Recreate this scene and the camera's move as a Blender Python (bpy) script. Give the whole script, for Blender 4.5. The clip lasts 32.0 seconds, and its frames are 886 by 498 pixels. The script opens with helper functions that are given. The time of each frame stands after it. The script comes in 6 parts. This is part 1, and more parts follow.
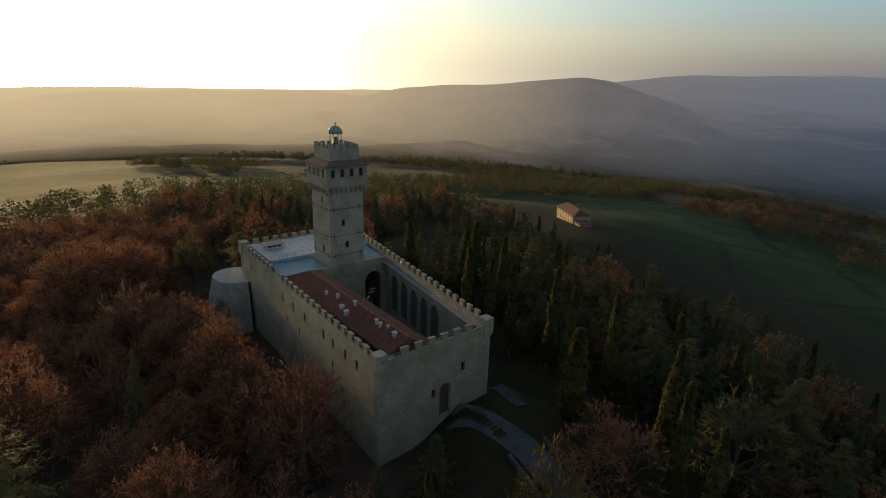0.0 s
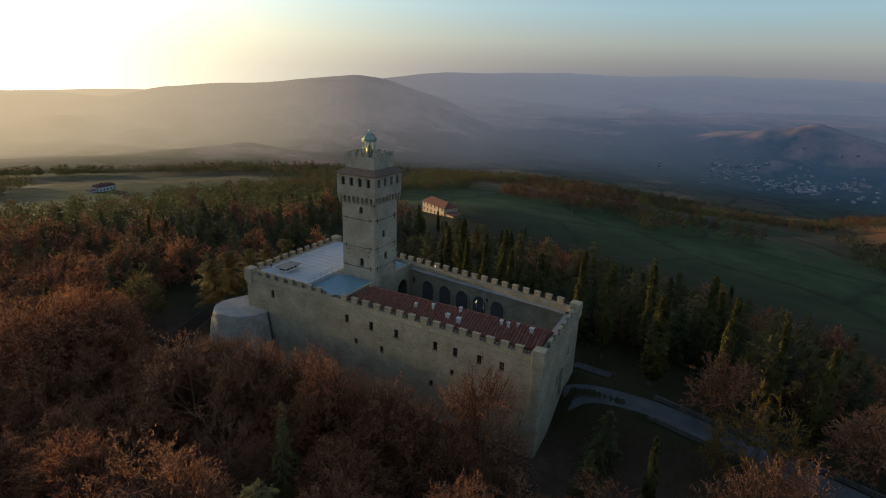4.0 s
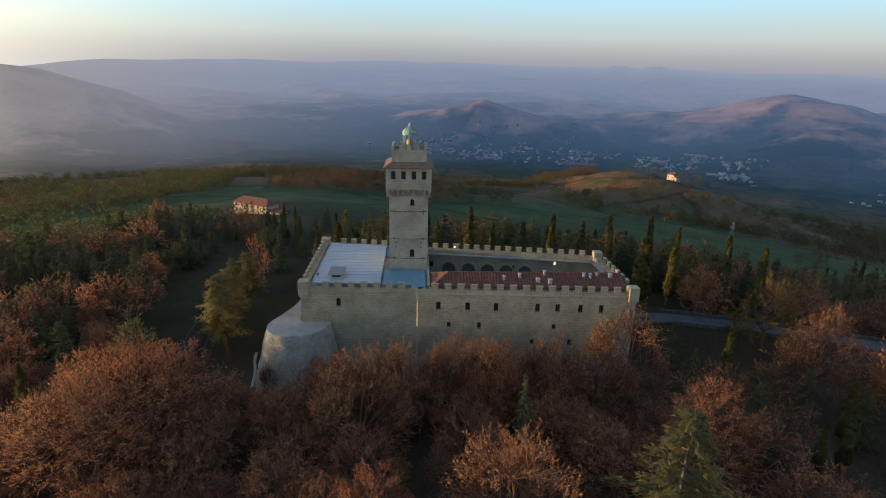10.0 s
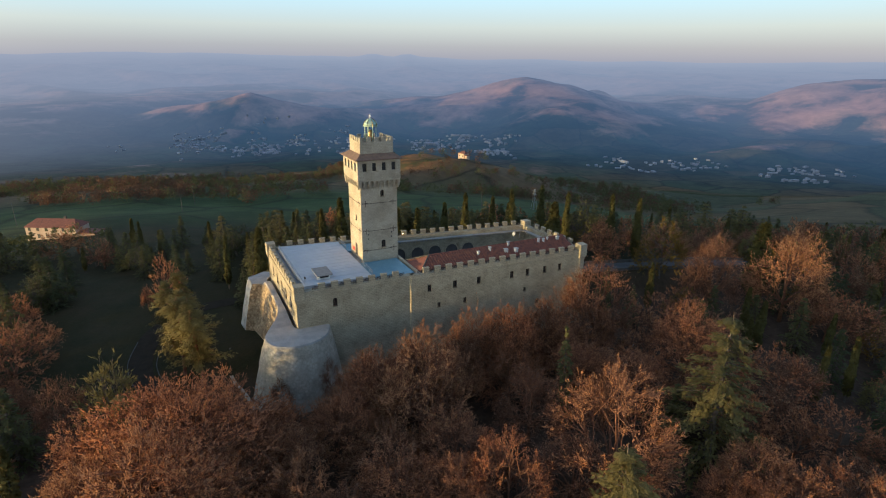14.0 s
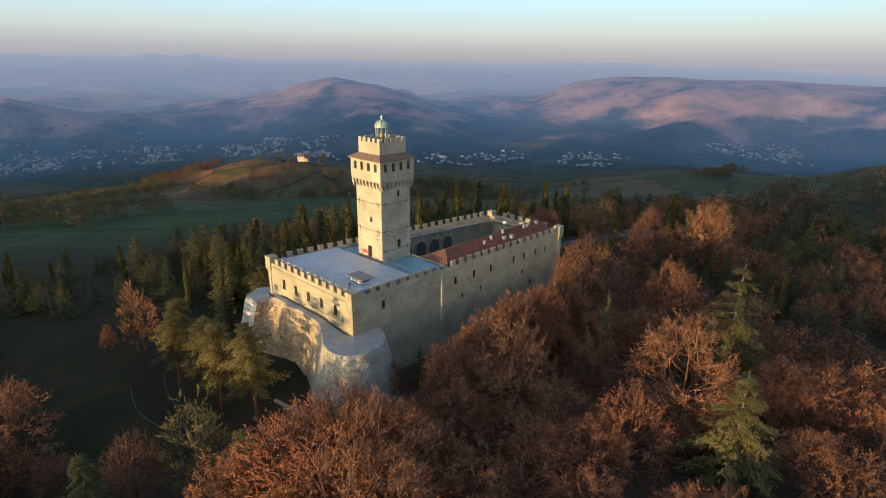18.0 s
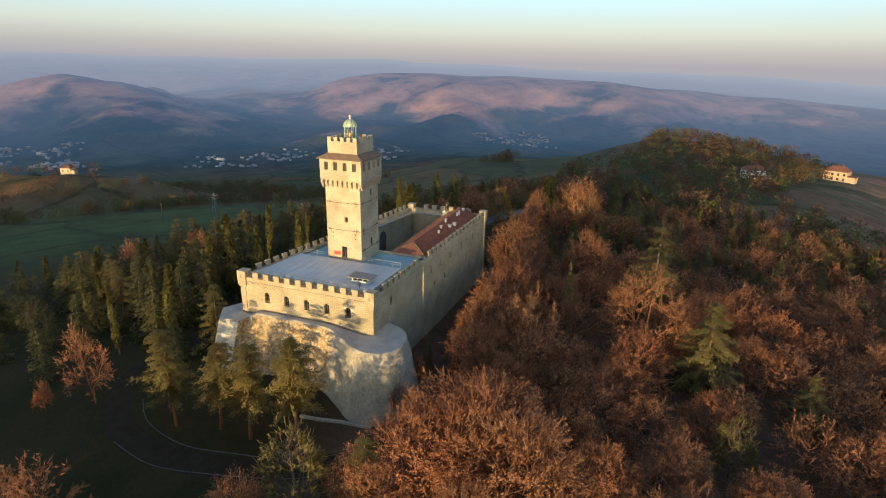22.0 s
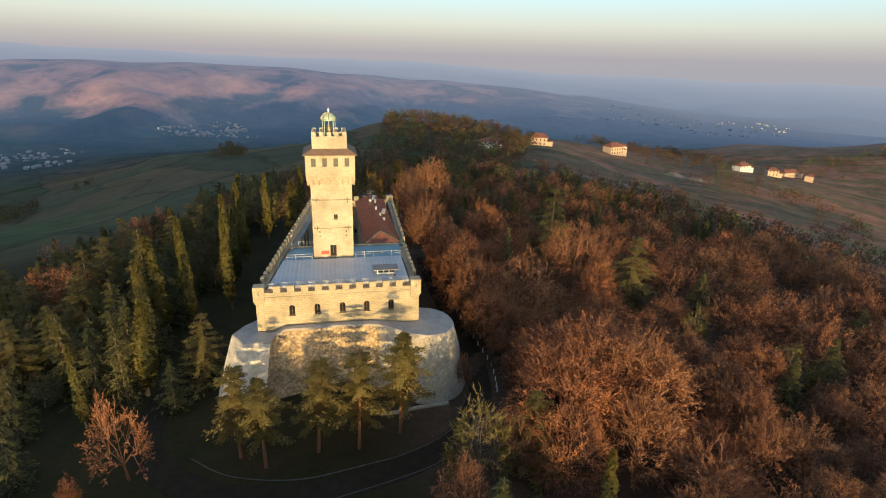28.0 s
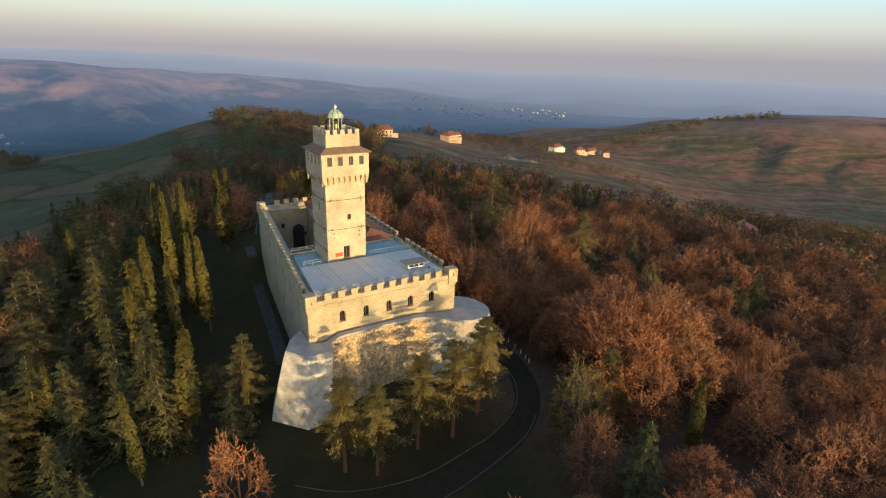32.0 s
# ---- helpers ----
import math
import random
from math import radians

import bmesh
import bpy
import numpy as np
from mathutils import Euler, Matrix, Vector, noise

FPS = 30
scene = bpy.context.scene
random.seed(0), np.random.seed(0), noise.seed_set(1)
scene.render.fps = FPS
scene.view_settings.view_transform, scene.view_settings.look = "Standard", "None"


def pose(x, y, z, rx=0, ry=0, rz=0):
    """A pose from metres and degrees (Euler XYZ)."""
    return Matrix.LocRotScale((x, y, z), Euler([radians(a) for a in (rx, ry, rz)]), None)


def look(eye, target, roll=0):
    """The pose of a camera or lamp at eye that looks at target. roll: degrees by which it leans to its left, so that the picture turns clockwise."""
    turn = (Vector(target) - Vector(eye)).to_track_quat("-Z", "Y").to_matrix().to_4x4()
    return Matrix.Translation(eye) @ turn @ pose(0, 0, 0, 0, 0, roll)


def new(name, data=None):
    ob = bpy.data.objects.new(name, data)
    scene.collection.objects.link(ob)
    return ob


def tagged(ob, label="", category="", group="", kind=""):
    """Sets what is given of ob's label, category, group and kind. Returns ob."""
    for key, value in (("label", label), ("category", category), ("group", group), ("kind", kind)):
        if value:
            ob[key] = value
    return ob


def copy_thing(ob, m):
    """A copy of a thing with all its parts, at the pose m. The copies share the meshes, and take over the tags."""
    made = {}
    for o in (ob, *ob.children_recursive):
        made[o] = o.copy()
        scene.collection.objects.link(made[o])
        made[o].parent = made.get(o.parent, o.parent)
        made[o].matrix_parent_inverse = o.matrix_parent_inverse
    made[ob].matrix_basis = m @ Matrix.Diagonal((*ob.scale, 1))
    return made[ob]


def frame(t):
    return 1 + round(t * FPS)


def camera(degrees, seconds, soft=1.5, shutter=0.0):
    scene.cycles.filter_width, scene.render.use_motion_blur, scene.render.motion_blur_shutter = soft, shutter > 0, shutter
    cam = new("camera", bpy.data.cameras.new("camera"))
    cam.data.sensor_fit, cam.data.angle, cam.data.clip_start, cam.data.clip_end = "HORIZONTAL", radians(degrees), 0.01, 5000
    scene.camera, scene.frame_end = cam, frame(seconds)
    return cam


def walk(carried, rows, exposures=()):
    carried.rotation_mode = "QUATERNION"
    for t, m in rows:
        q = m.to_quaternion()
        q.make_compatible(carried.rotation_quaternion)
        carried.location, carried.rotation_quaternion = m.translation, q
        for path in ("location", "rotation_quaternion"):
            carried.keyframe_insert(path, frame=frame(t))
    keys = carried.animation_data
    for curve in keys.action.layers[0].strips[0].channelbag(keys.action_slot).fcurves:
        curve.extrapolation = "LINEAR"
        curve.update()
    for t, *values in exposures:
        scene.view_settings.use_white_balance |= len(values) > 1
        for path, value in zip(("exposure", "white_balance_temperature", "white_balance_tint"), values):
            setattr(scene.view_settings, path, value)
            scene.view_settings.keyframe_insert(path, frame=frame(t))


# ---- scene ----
cam = camera(76.8, 32.0, soft=1.1)
PATH = [
    (0, (64.734, 119.306, 45.537), (63.557, 117.814, 44.913), 1.8),
    (1, (74.16, 110.549, 45.495), (72.842, 109.18, 44.871), 2.5),
    (2, (83.35, 101.658, 45.437), (81.884, 100.446, 44.817), 2.3),
    (3, (91.962, 92.12, 45.374), (90.374, 91.072, 44.757), 1.9),
    (3.5, (95.807, 87.013, 45.374), (94.172, 86.037, 44.762), 2.0),
    (5.5, (109.176, 65.464, 45.374), (107.378, 64.833, 44.766), 1.9),
    (6, (111.861, 60.13, 45.361), (110.032, 59.596, 44.754), 2.0),
    (7, (115.884, 49.836, 45.257), (114.014, 49.468, 44.65), 1.5),
    (8, (118.73, 39.974, 45.161), (116.844, 39.711, 44.55), 1.5),
    (9, (120.602, 30.447, 45.064), (118.702, 30.334, 44.448), 1.7),
    (10, (121.813, 20.944, 44.97), (119.915, 21.037, 44.347), 1.5),
    (11, (122.241, 11.465, 44.88), (120.371, 11.789, 44.25), 1.5),
    (12, (121.647, 2.038, 44.781), (119.828, 2.575, 44.147), 1.8),
    (13, (120.017, -7.351, 44.685), (118.259, -6.643, 44.048), 1.7),
    (14, (117.267, -16.687, 44.609), (115.572, -15.842, 43.966), 0.6),
    (14.5, (115.418, -21.274, 44.584), (113.765, -20.352, 43.938), 0.5),
    (16.5, (106.288, -39.233, 44.391), (104.813, -38.041, 43.755), 0.7),
    (17, (103.625, -43.505, 44.373), (102.202, -42.252, 43.737), 1.3),
    (18, (97.471, -51.506, 44.369), (96.163, -50.133, 43.734), 0.7),
    (19, (90.797, -59.1, 44.361), (89.626, -57.609, 43.725), 1.3),
    (20, (83.524, -65.912, 44.389), (82.524, -64.301, 43.753), 1.0),
    (21, (75.825, -71.854, 44.41), (75.002, -70.145, 43.775), 1.1),
    (22, (67.775, -76.868, 44.428), (67.127, -75.085, 43.793), 1.2),
    (23, (59.318, -80.993, 44.456), (58.801, -79.17, 43.817), 1.1),
    (24, (50.61, -84.242, 44.507), (50.233, -82.386, 43.863), 1.1),
    (24.5, (46.072, -85.477, 44.509), (45.766, -83.61, 43.862), 1.2),
    (26.5, (27.257, -88.748, 44.401), (27.356, -86.86, 43.749), 1.4),
    (27, (22.534, -88.994, 44.38), (22.762, -87.118, 43.727), 1.5),
    (28, (13.084, -88.381, 44.282), (13.472, -86.532, 43.626), 1.5),
    (29, (3.734, -86.825, 44.156), (4.285, -85.019, 43.499), 1.7),
    (30, (-5.477, -84.404, 44.008), (-4.779, -82.65, 43.347), 1.7),
    (31, (-14.628, -81.276, 43.851), (-13.787, -79.586, 43.189), 1.7),
    (32, (-23.721, -77.66, 43.767), (-22.721, -76.06, 43.105), 1.7),
]
EXPOSURES = [(0, -1.0, 6350, 10), (1, -1.0, 6300, 10), (3, -0.88, 6150, 10), (6, -0.46, 5900, 9), (9, -0.18, 5900, 10), (13, 0.09, 5880, 10), (17, 0.10, 5950, 10), (20, 0.11, 6150, 9), (23, 0.14, 6350, 10), (32, 0.14, 6400, 10)]
walk(cam, [(t, look(eye, target, roll)) for t, eye, target, roll in PATH], EXPOSURES)

# ---- sky and sun: a low winter sun square in front of the facade, a clear sky with haze at the horizon ----
SUN_AZ, SUN_EL = 269.0, 2.5
SUN_WAY = Vector((math.cos(radians(SUN_AZ)) * math.cos(radians(SUN_EL)), math.sin(radians(SUN_AZ)) * math.cos(radians(SUN_EL)), math.sin(radians(SUN_EL))))
world = bpy.data.worlds.new("sky")
scene.world = world
world.use_nodes = True
wt = world.node_tree
wn = wt.nodes
sky = wn.new("ShaderNodeTexSky")
sky.sky_type, sky.sun_disc = "NISHITA", False
sky.sun_elevation, sky.sun_rotation = radians(SUN_EL), radians(90 - SUN_AZ)
sky.altitude, sky.air_density, sky.dust_density, sky.ozone_density = 300, 1.0, 0.6, 1.5
wn["Background"].inputs["Strength"].default_value = 0.06
wt.links.new(sky.outputs[0], wn["Background"].inputs["Color"])


def world_ramp(fac, stops, way="LINEAR"):
    node = wn.new("ShaderNodeValToRGB")
    node.color_ramp.interpolation = way
    el = node.color_ramp.elements
    while len(el) < len(stops):
        el.new(0.5)
    for e, (pos, col) in zip(el, stops):
        e.position, e.color = pos, (*col, 1)
    wt.links.new(fac, node.inputs[0])
    return node.outputs[0]


way = wn.new("ShaderNodeTexCoord").outputs["Generated"]
height = wn.new("ShaderNodeSeparateXYZ")
wt.links.new(way, height.inputs[0])
towards = wn.new("ShaderNodeVectorMath")
towards.operation = "DOT_PRODUCT"
wt.links.new(way, towards.inputs[0])
towards.inputs[1].default_value = SUN_WAY
air = world_ramp(height.outputs[2], [(0.0, (0.335, 0.365, 0.435)), (0.02, (0.41, 0.437, 0.472)), (0.05, (0.605, 0.655, 0.62)), (0.10, (0.60, 0.85, 0.935)), (0.24, (0.36, 0.54, 0.75)), (1.0, (0.18, 0.28, 0.47))])


def halo(power, colour):
    """Light round the sun that falls off with the angle from it."""
    fall = wn.new("ShaderNodeMath")
    fall.operation = "POWER"
    wt.links.new(ahead.outputs[0], fall.inputs[0])
    fall.inputs[1].default_value = power
    tint = wn.new("ShaderNodeVectorMath")
    tint.operation = "SCALE"
    tint.inputs[0].default_value = colour
    wt.links.new(fall.outputs[0], tint.inputs["Scale"])
    return tint.outputs[0]


def add_up(a, b):
    node = wn.new("ShaderNodeVectorMath")
    node.operation = "ADD"
    wt.links.new(a, node.inputs[0])
    wt.links.new(b, node.inputs[1])
    return node.outputs[0]


ahead = wn.new("ShaderNodeMath")
ahead.operation = "MAXIMUM"
wt.links.new(towards.outputs["Value"], ahead.inputs[0])
ahead.inputs[1].default_value = 0.0
glow = add_up(halo(2.0, (0.95, 0.83, 0.50)), add_up(halo(5.0, (3.2, 2.75, 1.65)), halo(24.0, (9.0, 7.8, 5.6))))
low = world_ramp(height.outputs[2], [(0.0, (1, 1, 1)), (0.10, (0.9, 0.9, 0.9)), (0.26, (0.10, 0.10, 0.10)), (1.0, (0, 0, 0))], "EASE")
near_ground = wn.new("ShaderNodeVectorMath")
near_ground.operation = "MULTIPLY"
wt.links.new(glow, near_ground.inputs[0])
wt.links.new(low, near_ground.inputs[1])
glow = near_ground.outputs[0]
both = wn.new("ShaderNodeVectorMath")
both.operation = "ADD"
wt.links.new(air, both.inputs[0])
wt.links.new(glow, both.inputs[1])
haze_sky = wn.new("ShaderNodeBackground")
haze_sky.inputs["Strength"].default_value = 0.9
wt.links.new(both.outputs[0], haze_sky.inputs["Color"])
total = wn.new("ShaderNodeAddShader")
wt.links.new(wn["Background"].outputs[0], total.inputs[0])
wt.links.new(haze_sky.outputs[0], total.inputs[1])
wt.links.new(total.outputs[0], wn["World Output"].inputs["Surface"])
sun = new("sun", bpy.data.lights.new("sun", "SUN"))
sun.data.energy, sun.data.angle, sun.data.color = 6.3, radians(0.6), (1.0, 0.70, 0.285)
sun.matrix_world = look(SUN_WAY * 300, (0, 0, 0))


# ---- materials ----
class Nodes:
    """A small node builder: one principled material with named helpers."""

    def __init__(self, name, rough=0.8, metal=0.0):
        self.mat = bpy.data.materials.new(name)
        self.mat.use_nodes = True
        self.tree = self.mat.node_tree
        self.bsdf = self.tree.nodes["Principled BSDF"]
        self.bsdf.inputs["Roughness"].default_value = rough
        self.bsdf.inputs["Metallic"].default_value = metal
        self.where = self.tree.nodes.new("ShaderNodeTexCoord").outputs["Object"]

    def add(self, kind, **inputs):
        node = self.tree.nodes.new(kind)
        for key, value in inputs.items():
            socket = node.inputs[key.replace("_", " ")]
            if isinstance(value, bpy.types.NodeSocket):
                self.tree.links.new(value, socket)
            else:
                socket.default_value = value
        return node

    def noise(self, scale, detail=4.0, rough=0.55, at=None):
        return self.add("ShaderNodeTexNoise", Vector=at or self.where, Scale=scale, Detail=detail, Roughness=rough).outputs["Fac"]

    def ramp(self, fac, stops):
        node = self.add("ShaderNodeValToRGB", Fac=fac)
        el = node.color_ramp.elements
        while len(el) < len(stops):
            el.new(0.5)
        for e, (pos, col) in zip(el, stops):
            e.position, e.color = pos, (*col, 1)
        return node.outputs["Color"]

    def mix(self, fac, a, b, how="MIX"):
        node = self.tree.nodes.new("ShaderNodeMix")
        node.data_type, node.blend_type = "RGBA", how
        for i, v in ((0, fac), (6, a), (7, b)):
            if isinstance(v, bpy.types.NodeSocket):
                self.tree.links.new(v, node.inputs[i])
            else:
                node.inputs[i].default_value = v if i == 0 else (*v, 1)
        return node.outputs[2]

    def math(self, how, a, b=0.0, c=0.0):
        node = self.tree.nodes.new("ShaderNodeMath")
        node.operation = how
        for i, v in enumerate((a, b, c)):
            if isinstance(v, bpy.types.NodeSocket):
                self.tree.links.new(v, node.inputs[i])
            else:
                node.inputs[i].default_value = v
        return node.outputs[0]

    def colour(self, c):
        if isinstance(c, bpy.types.NodeSocket):
            self.tree.links.new(c, self.bsdf.inputs["Base Color"])
        else:
            self.bsdf.inputs["Base Color"].default_value = (*c, 1)
        return self

    def bump(self, height, strength=0.4, distance=0.05):
        b = self.add("ShaderNodeBump", Height=height, Strength=strength, Distance=distance)
        self.tree.links.new(b.outputs[0], self.bsdf.inputs["Normal"])
        return self


def stone(name, light, mid, dark, course=0.32):
    """Coursed stone: blocks told apart by tone, weathered in streaks and patches."""
    n = Nodes(name, 0.9)
    split = n.add("ShaderNodeSeparateXYZ", Vector=n.where)
    along = n.math("ADD", split.outputs[0], split.outputs[1])
    flat = n.add("ShaderNodeCombineXYZ", X=along, Y=split.outputs[2])
    brick = n.add("ShaderNodeTexBrick", Vector=flat.outputs[0], Scale=1.0, Mortar_Size=0.02, Mortar_Smooth=0.4, Bias=-0.2, Brick_Width=course * 2.2, Row_Height=course)
    brick.inputs["Color1"].default_value = (*light, 1)
    brick.inputs["Color2"].default_value = (*mid, 1)
    brick.inputs["Mortar"].default_value = (*dark, 1)
    patch = n.ramp(n.noise(0.28, 6, 0.65), [(0.35, (0.62, 0.60, 0.57)), (0.6, (1, 1, 1))])
    fine = n.ramp(n.noise(5.0, 5, 0.7), [(0.3, (0.75, 0.74, 0.72)), (0.65, (1.08, 1.07, 1.05))])
    c = n.mix(0.8, brick.outputs["Color"], patch, "MULTIPLY")
    c = n.mix(0.85, c, fine, "MULTIPLY")
    n.colour(c)
    h = n.math("ADD", n.math("MULTIPLY", brick.outputs["Fac"], -0.5), n.noise(3.0, 6, 0.7))
    return n.bump(h, 0.5, 0.08).mat


def mottled(name, a, b, scale=2.0, rough=0.85, metal=0.0, bump=0.2, fine=18.0):
    n = Nodes(name, rough, metal)
    if rough > 0.92:
        n.bsdf.inputs["Specular IOR Level"].default_value = 0.08
    c = n.mix(n.ramp(n.noise(scale, 5, 0.6), [(0.35, (0, 0, 0)), (0.65, (1, 1, 1))]), a, b)
    g = n.noise(fine, 4, 0.6)
    c = n.mix(0.5, c, n.ramp(g, [(0.25, (0.7, 0.7, 0.7)), (0.7, (1.1, 1.1, 1.1))]), "MULTIPLY")
    return n.colour(c).bump(g, bump, 0.03).mat


def foliage(name, a, b, c):
    """Leaves: tone by tree, by leaf and in clumps; a little light comes through."""
    n = Nodes(name, 0.75)
    per_tree = n.add("ShaderNodeObjectInfo").outputs["Random"]
    per_leaf = n.add("ShaderNodeNewGeometry").outputs["Random Per Island"]
    col = n.mix(per_leaf, a, b)
    col = n.mix(n.math("MULTIPLY", per_tree, 0.8), col, c)
    clump = n.ramp(n.noise(0.5, 3), [(0.3, (0.6, 0.6, 0.6)), (0.7, (1.2, 1.2, 1.2))])
    n.colour(n.mix(0.7, col, clump, "MULTIPLY"))
    n.bsdf.inputs["Specular IOR Level"].default_value = 0.15
    through_leaf = n.add("ShaderNodeBsdfTranslucent", Color=n.mix(0.7, col, clump, "MULTIPLY"))
    both_ways = n.add("ShaderNodeMixShader", Fac=0.36)
    n.tree.links.new(n.bsdf.outputs[0], both_ways.inputs[1])
    n.tree.links.new(through_leaf.outputs[0], both_ways.inputs[2])
    n.tree.links.new(both_ways.outputs[0], n.tree.nodes["Material Output"].inputs["Surface"])
    return n.mat


def scarp():
    """Old render over rubble: pale plaster with stains, flaked off in patches down to rough stone."""
    n = Nodes("worn_scarp_render", 0.93)
    plaster = n.ramp(n.noise(0.7, 6, 0.7), [(0.3, (0.38, 0.35, 0.31)), (0.5, (0.52, 0.48, 0.42)), (0.7, (0.60, 0.56, 0.50))])
    rubble = n.ramp(n.noise(2.6, 5, 0.75), [(0.3, (0.20, 0.16, 0.12)), (0.55, (0.40, 0.33, 0.25)), (0.75, (0.52, 0.46, 0.37))])
    flaked = n.ramp(n.noise(0.22, 5, 0.6), [(0.56, (0, 0, 0)), (0.66, (1, 1, 1))])
    stains = n.ramp(n.noise(0.5, 6, 0.75), [(0.35, (0.62, 0.60, 0.58)), (0.6, (1.05, 1.04, 1.02))])
    c = n.mix(0.8, n.mix(flaked, plaster, rubble), stains, "MULTIPLY")
    h = n.math("ADD", n.math("MULTIPLY", n.noise(2.6, 6, 0.75), 0.8), n.math("MULTIPLY", flaked, -0.25))
    return n.colour(c).bump(h, 0.9, 0.25).mat


M_STONE = stone("pale_stone", (0.47, 0.39, 0.265), (0.385, 0.315, 0.21), (0.23, 0.185, 0.125))
M_TOWER = stone("tower_stone", (0.49, 0.415, 0.305), (0.43, 0.362, 0.265), (0.33, 0.275, 0.20), 0.28)
M_SCARP = scarp()


def rubble(name, pale, mid, dark, size, relief=0.9):
    """Uneven rubble masonry: stones of all sizes told apart by tone, with deep joints and crumbled patches."""
    n = Nodes(name, 0.95)
    v = n.add("ShaderNodeTexVoronoi", Vector=n.where, Scale=1 / size)
    tone = n.ramp(v.outputs["Color"], [(0.15, dark), (0.5, mid), (0.85, pale)])
    joint = n.ramp(v.outputs["Distance"], [(0.25, (1, 1, 1)), (0.75, (1 - 0.42 * relief, 1 - 0.44 * relief, 1 - 0.48 * relief))])
    worn = n.ramp(n.noise(0.35, 6, 0.7), [(0.35, (0.68, 0.66, 0.62)), (0.62, (1.1, 1.09, 1.06))])
    c = n.mix(0.8, n.mix(0.9, tone, joint, "MULTIPLY"), worn, "MULTIPLY")
    h = n.math("ADD", n.math("MULTIPLY", v.outputs["Distance"], -0.9), n.math("MULTIPLY", n.noise(1.3, 6, 0.75), 1.4))
    return n.colour(c).bump(h, relief, 0.3).mat


M_RUBBLE = rubble("tan_rubble", (0.62, 0.46, 0.28), (0.55, 0.40, 0.24), (0.45, 0.31, 0.18), 0.45)
M_CRAG = rubble("pale_rough_stone", (0.46, 0.40, 0.32), (0.42, 0.365, 0.29), (0.37, 0.32, 0.25), 0.42, 0.35)
M_CAP = mottled("cement_cap", (0.37, 0.335, 0.30), (0.28, 0.255, 0.23), 0.6, 0.85, 0, 0.15, 9.0)
M_DARK = mottled("dark_opening", (0.015, 0.013, 0.012), (0.03, 0.026, 0.022), 3.0, 0.5)
M_WOOD = mottled("brown_wood", (0.09, 0.055, 0.035), (0.14, 0.085, 0.05), 4.0, 0.6)
M_IRON = mottled("rusty_iron", (0.04, 0.032, 0.028), (0.10, 0.06, 0.04), 5.0, 0.7, 0.3)
M_RAIL = mottled("galvanised_rail", (0.28, 0.29, 0.30), (0.38, 0.39, 0.40), 6.0, 0.4, 0.7)
M_TILE = mottled("terracotta_tile", (0.25, 0.085, 0.05), (0.13, 0.05, 0.036), 1.6, 0.9, 0, 0.3, 7.0)
M_SKIRT = mottled("brown_roof_tile", (0.20, 0.12, 0.08), (0.13, 0.085, 0.06), 1.5, 0.85)
M_COPPER = mottled("green_copper", (0.27, 0.43, 0.38), (0.38, 0.43, 0.30), 1.5, 0.55, 0.2)
M_BRONZE = mottled("bronze", (0.30, 0.20, 0.08), (0.22, 0.15, 0.07), 3.0, 0.4, 0.8)
M_TOWN = mottled("town_render", (0.34, 0.34, 0.37), (0.21, 0.21, 0.23), 0.05)
M_WHITE = mottled("white_render", (0.72, 0.70, 0.66), (0.62, 0.60, 0.56), 1.0)
M_VENT = mottled("chimney_render", (0.50, 0.49, 0.47), (0.36, 0.34, 0.32), 1.5)
M_PINK = mottled("warm_render", (0.50, 0.37, 0.27), (0.42, 0.30, 0.22), 1.0)
M_CLAY = mottled("bare_clay", (0.36, 0.27, 0.185), (0.24, 0.17, 0.115), 0.25, 0.95, 0, 0.6, 2.0)
M_RED = mottled("red_paint", (0.5, 0.05, 0.03), (0.4, 0.05, 0.03), 3.0, 0.5)
M_BARK = mottled("bark", (0.10, 0.075, 0.055), (0.17, 0.13, 0.10), 3.0, 0.95, 0, 0.5, 9.0)
M_PALE_BARK = mottled("pale_bark", (0.15, 0.068, 0.037), (0.21, 0.098, 0.054), 3.0, 0.95, 0, 0.5, 9.0)
M_GRAVEL = mottled("dark_gravel", (0.030, 0.022, 0.014), (0.042, 0.030, 0.019), 0.6, 0.95, 0, 0.4, 14.0)
M_ROAD = mottled("grey_gravel_drive", (0.085, 0.077, 0.072), (0.12, 0.11, 0.10), 0.4, 0.95, 0, 0.4, 10.0)
M_EARTH = mottled("brown_earth", (0.10, 0.065, 0.04), (0.06, 0.042, 0.03), 1.0, 0.95, 0, 0.5, 8.0)
M_LID = mottled("weathered_lid", (0.24, 0.215, 0.195), (0.18, 0.165, 0.15), 1.2, 0.7)
M_KERB = mottled("stone_kerb", (0.14, 0.125, 0.105), (0.08, 0.072, 0.062), 1.2, 0.93)
M_COURT = mottled("courtyard_paving", (0.27, 0.25, 0.225), (0.20, 0.185, 0.165), 0.7, 0.9, 0, 0.3, 6.0)
M_PAVED = mottled("worn_paving", (0.075, 0.070, 0.064), (0.05, 0.046, 0.042), 0.8, 0.93)
M_RUSSET = foliage("russet_leaves", (0.53, 0.206, 0.090), (0.38, 0.149, 0.072), (0.42, 0.224, 0.112))
M_TWIG = foliage("brown_twigs", (0.42, 0.212, 0.118), (0.32, 0.166, 0.098), (0.41, 0.235, 0.122))
M_NEEDLE = foliage("dark_needles", (0.100, 0.104, 0.040), (0.064, 0.076, 0.034), (0.175, 0.145, 0.048))
M_CYPRESS = foliage("cypress_green", (0.145, 0.125, 0.036), (0.085, 0.088, 0.03), (0.17, 0.13, 0.036))
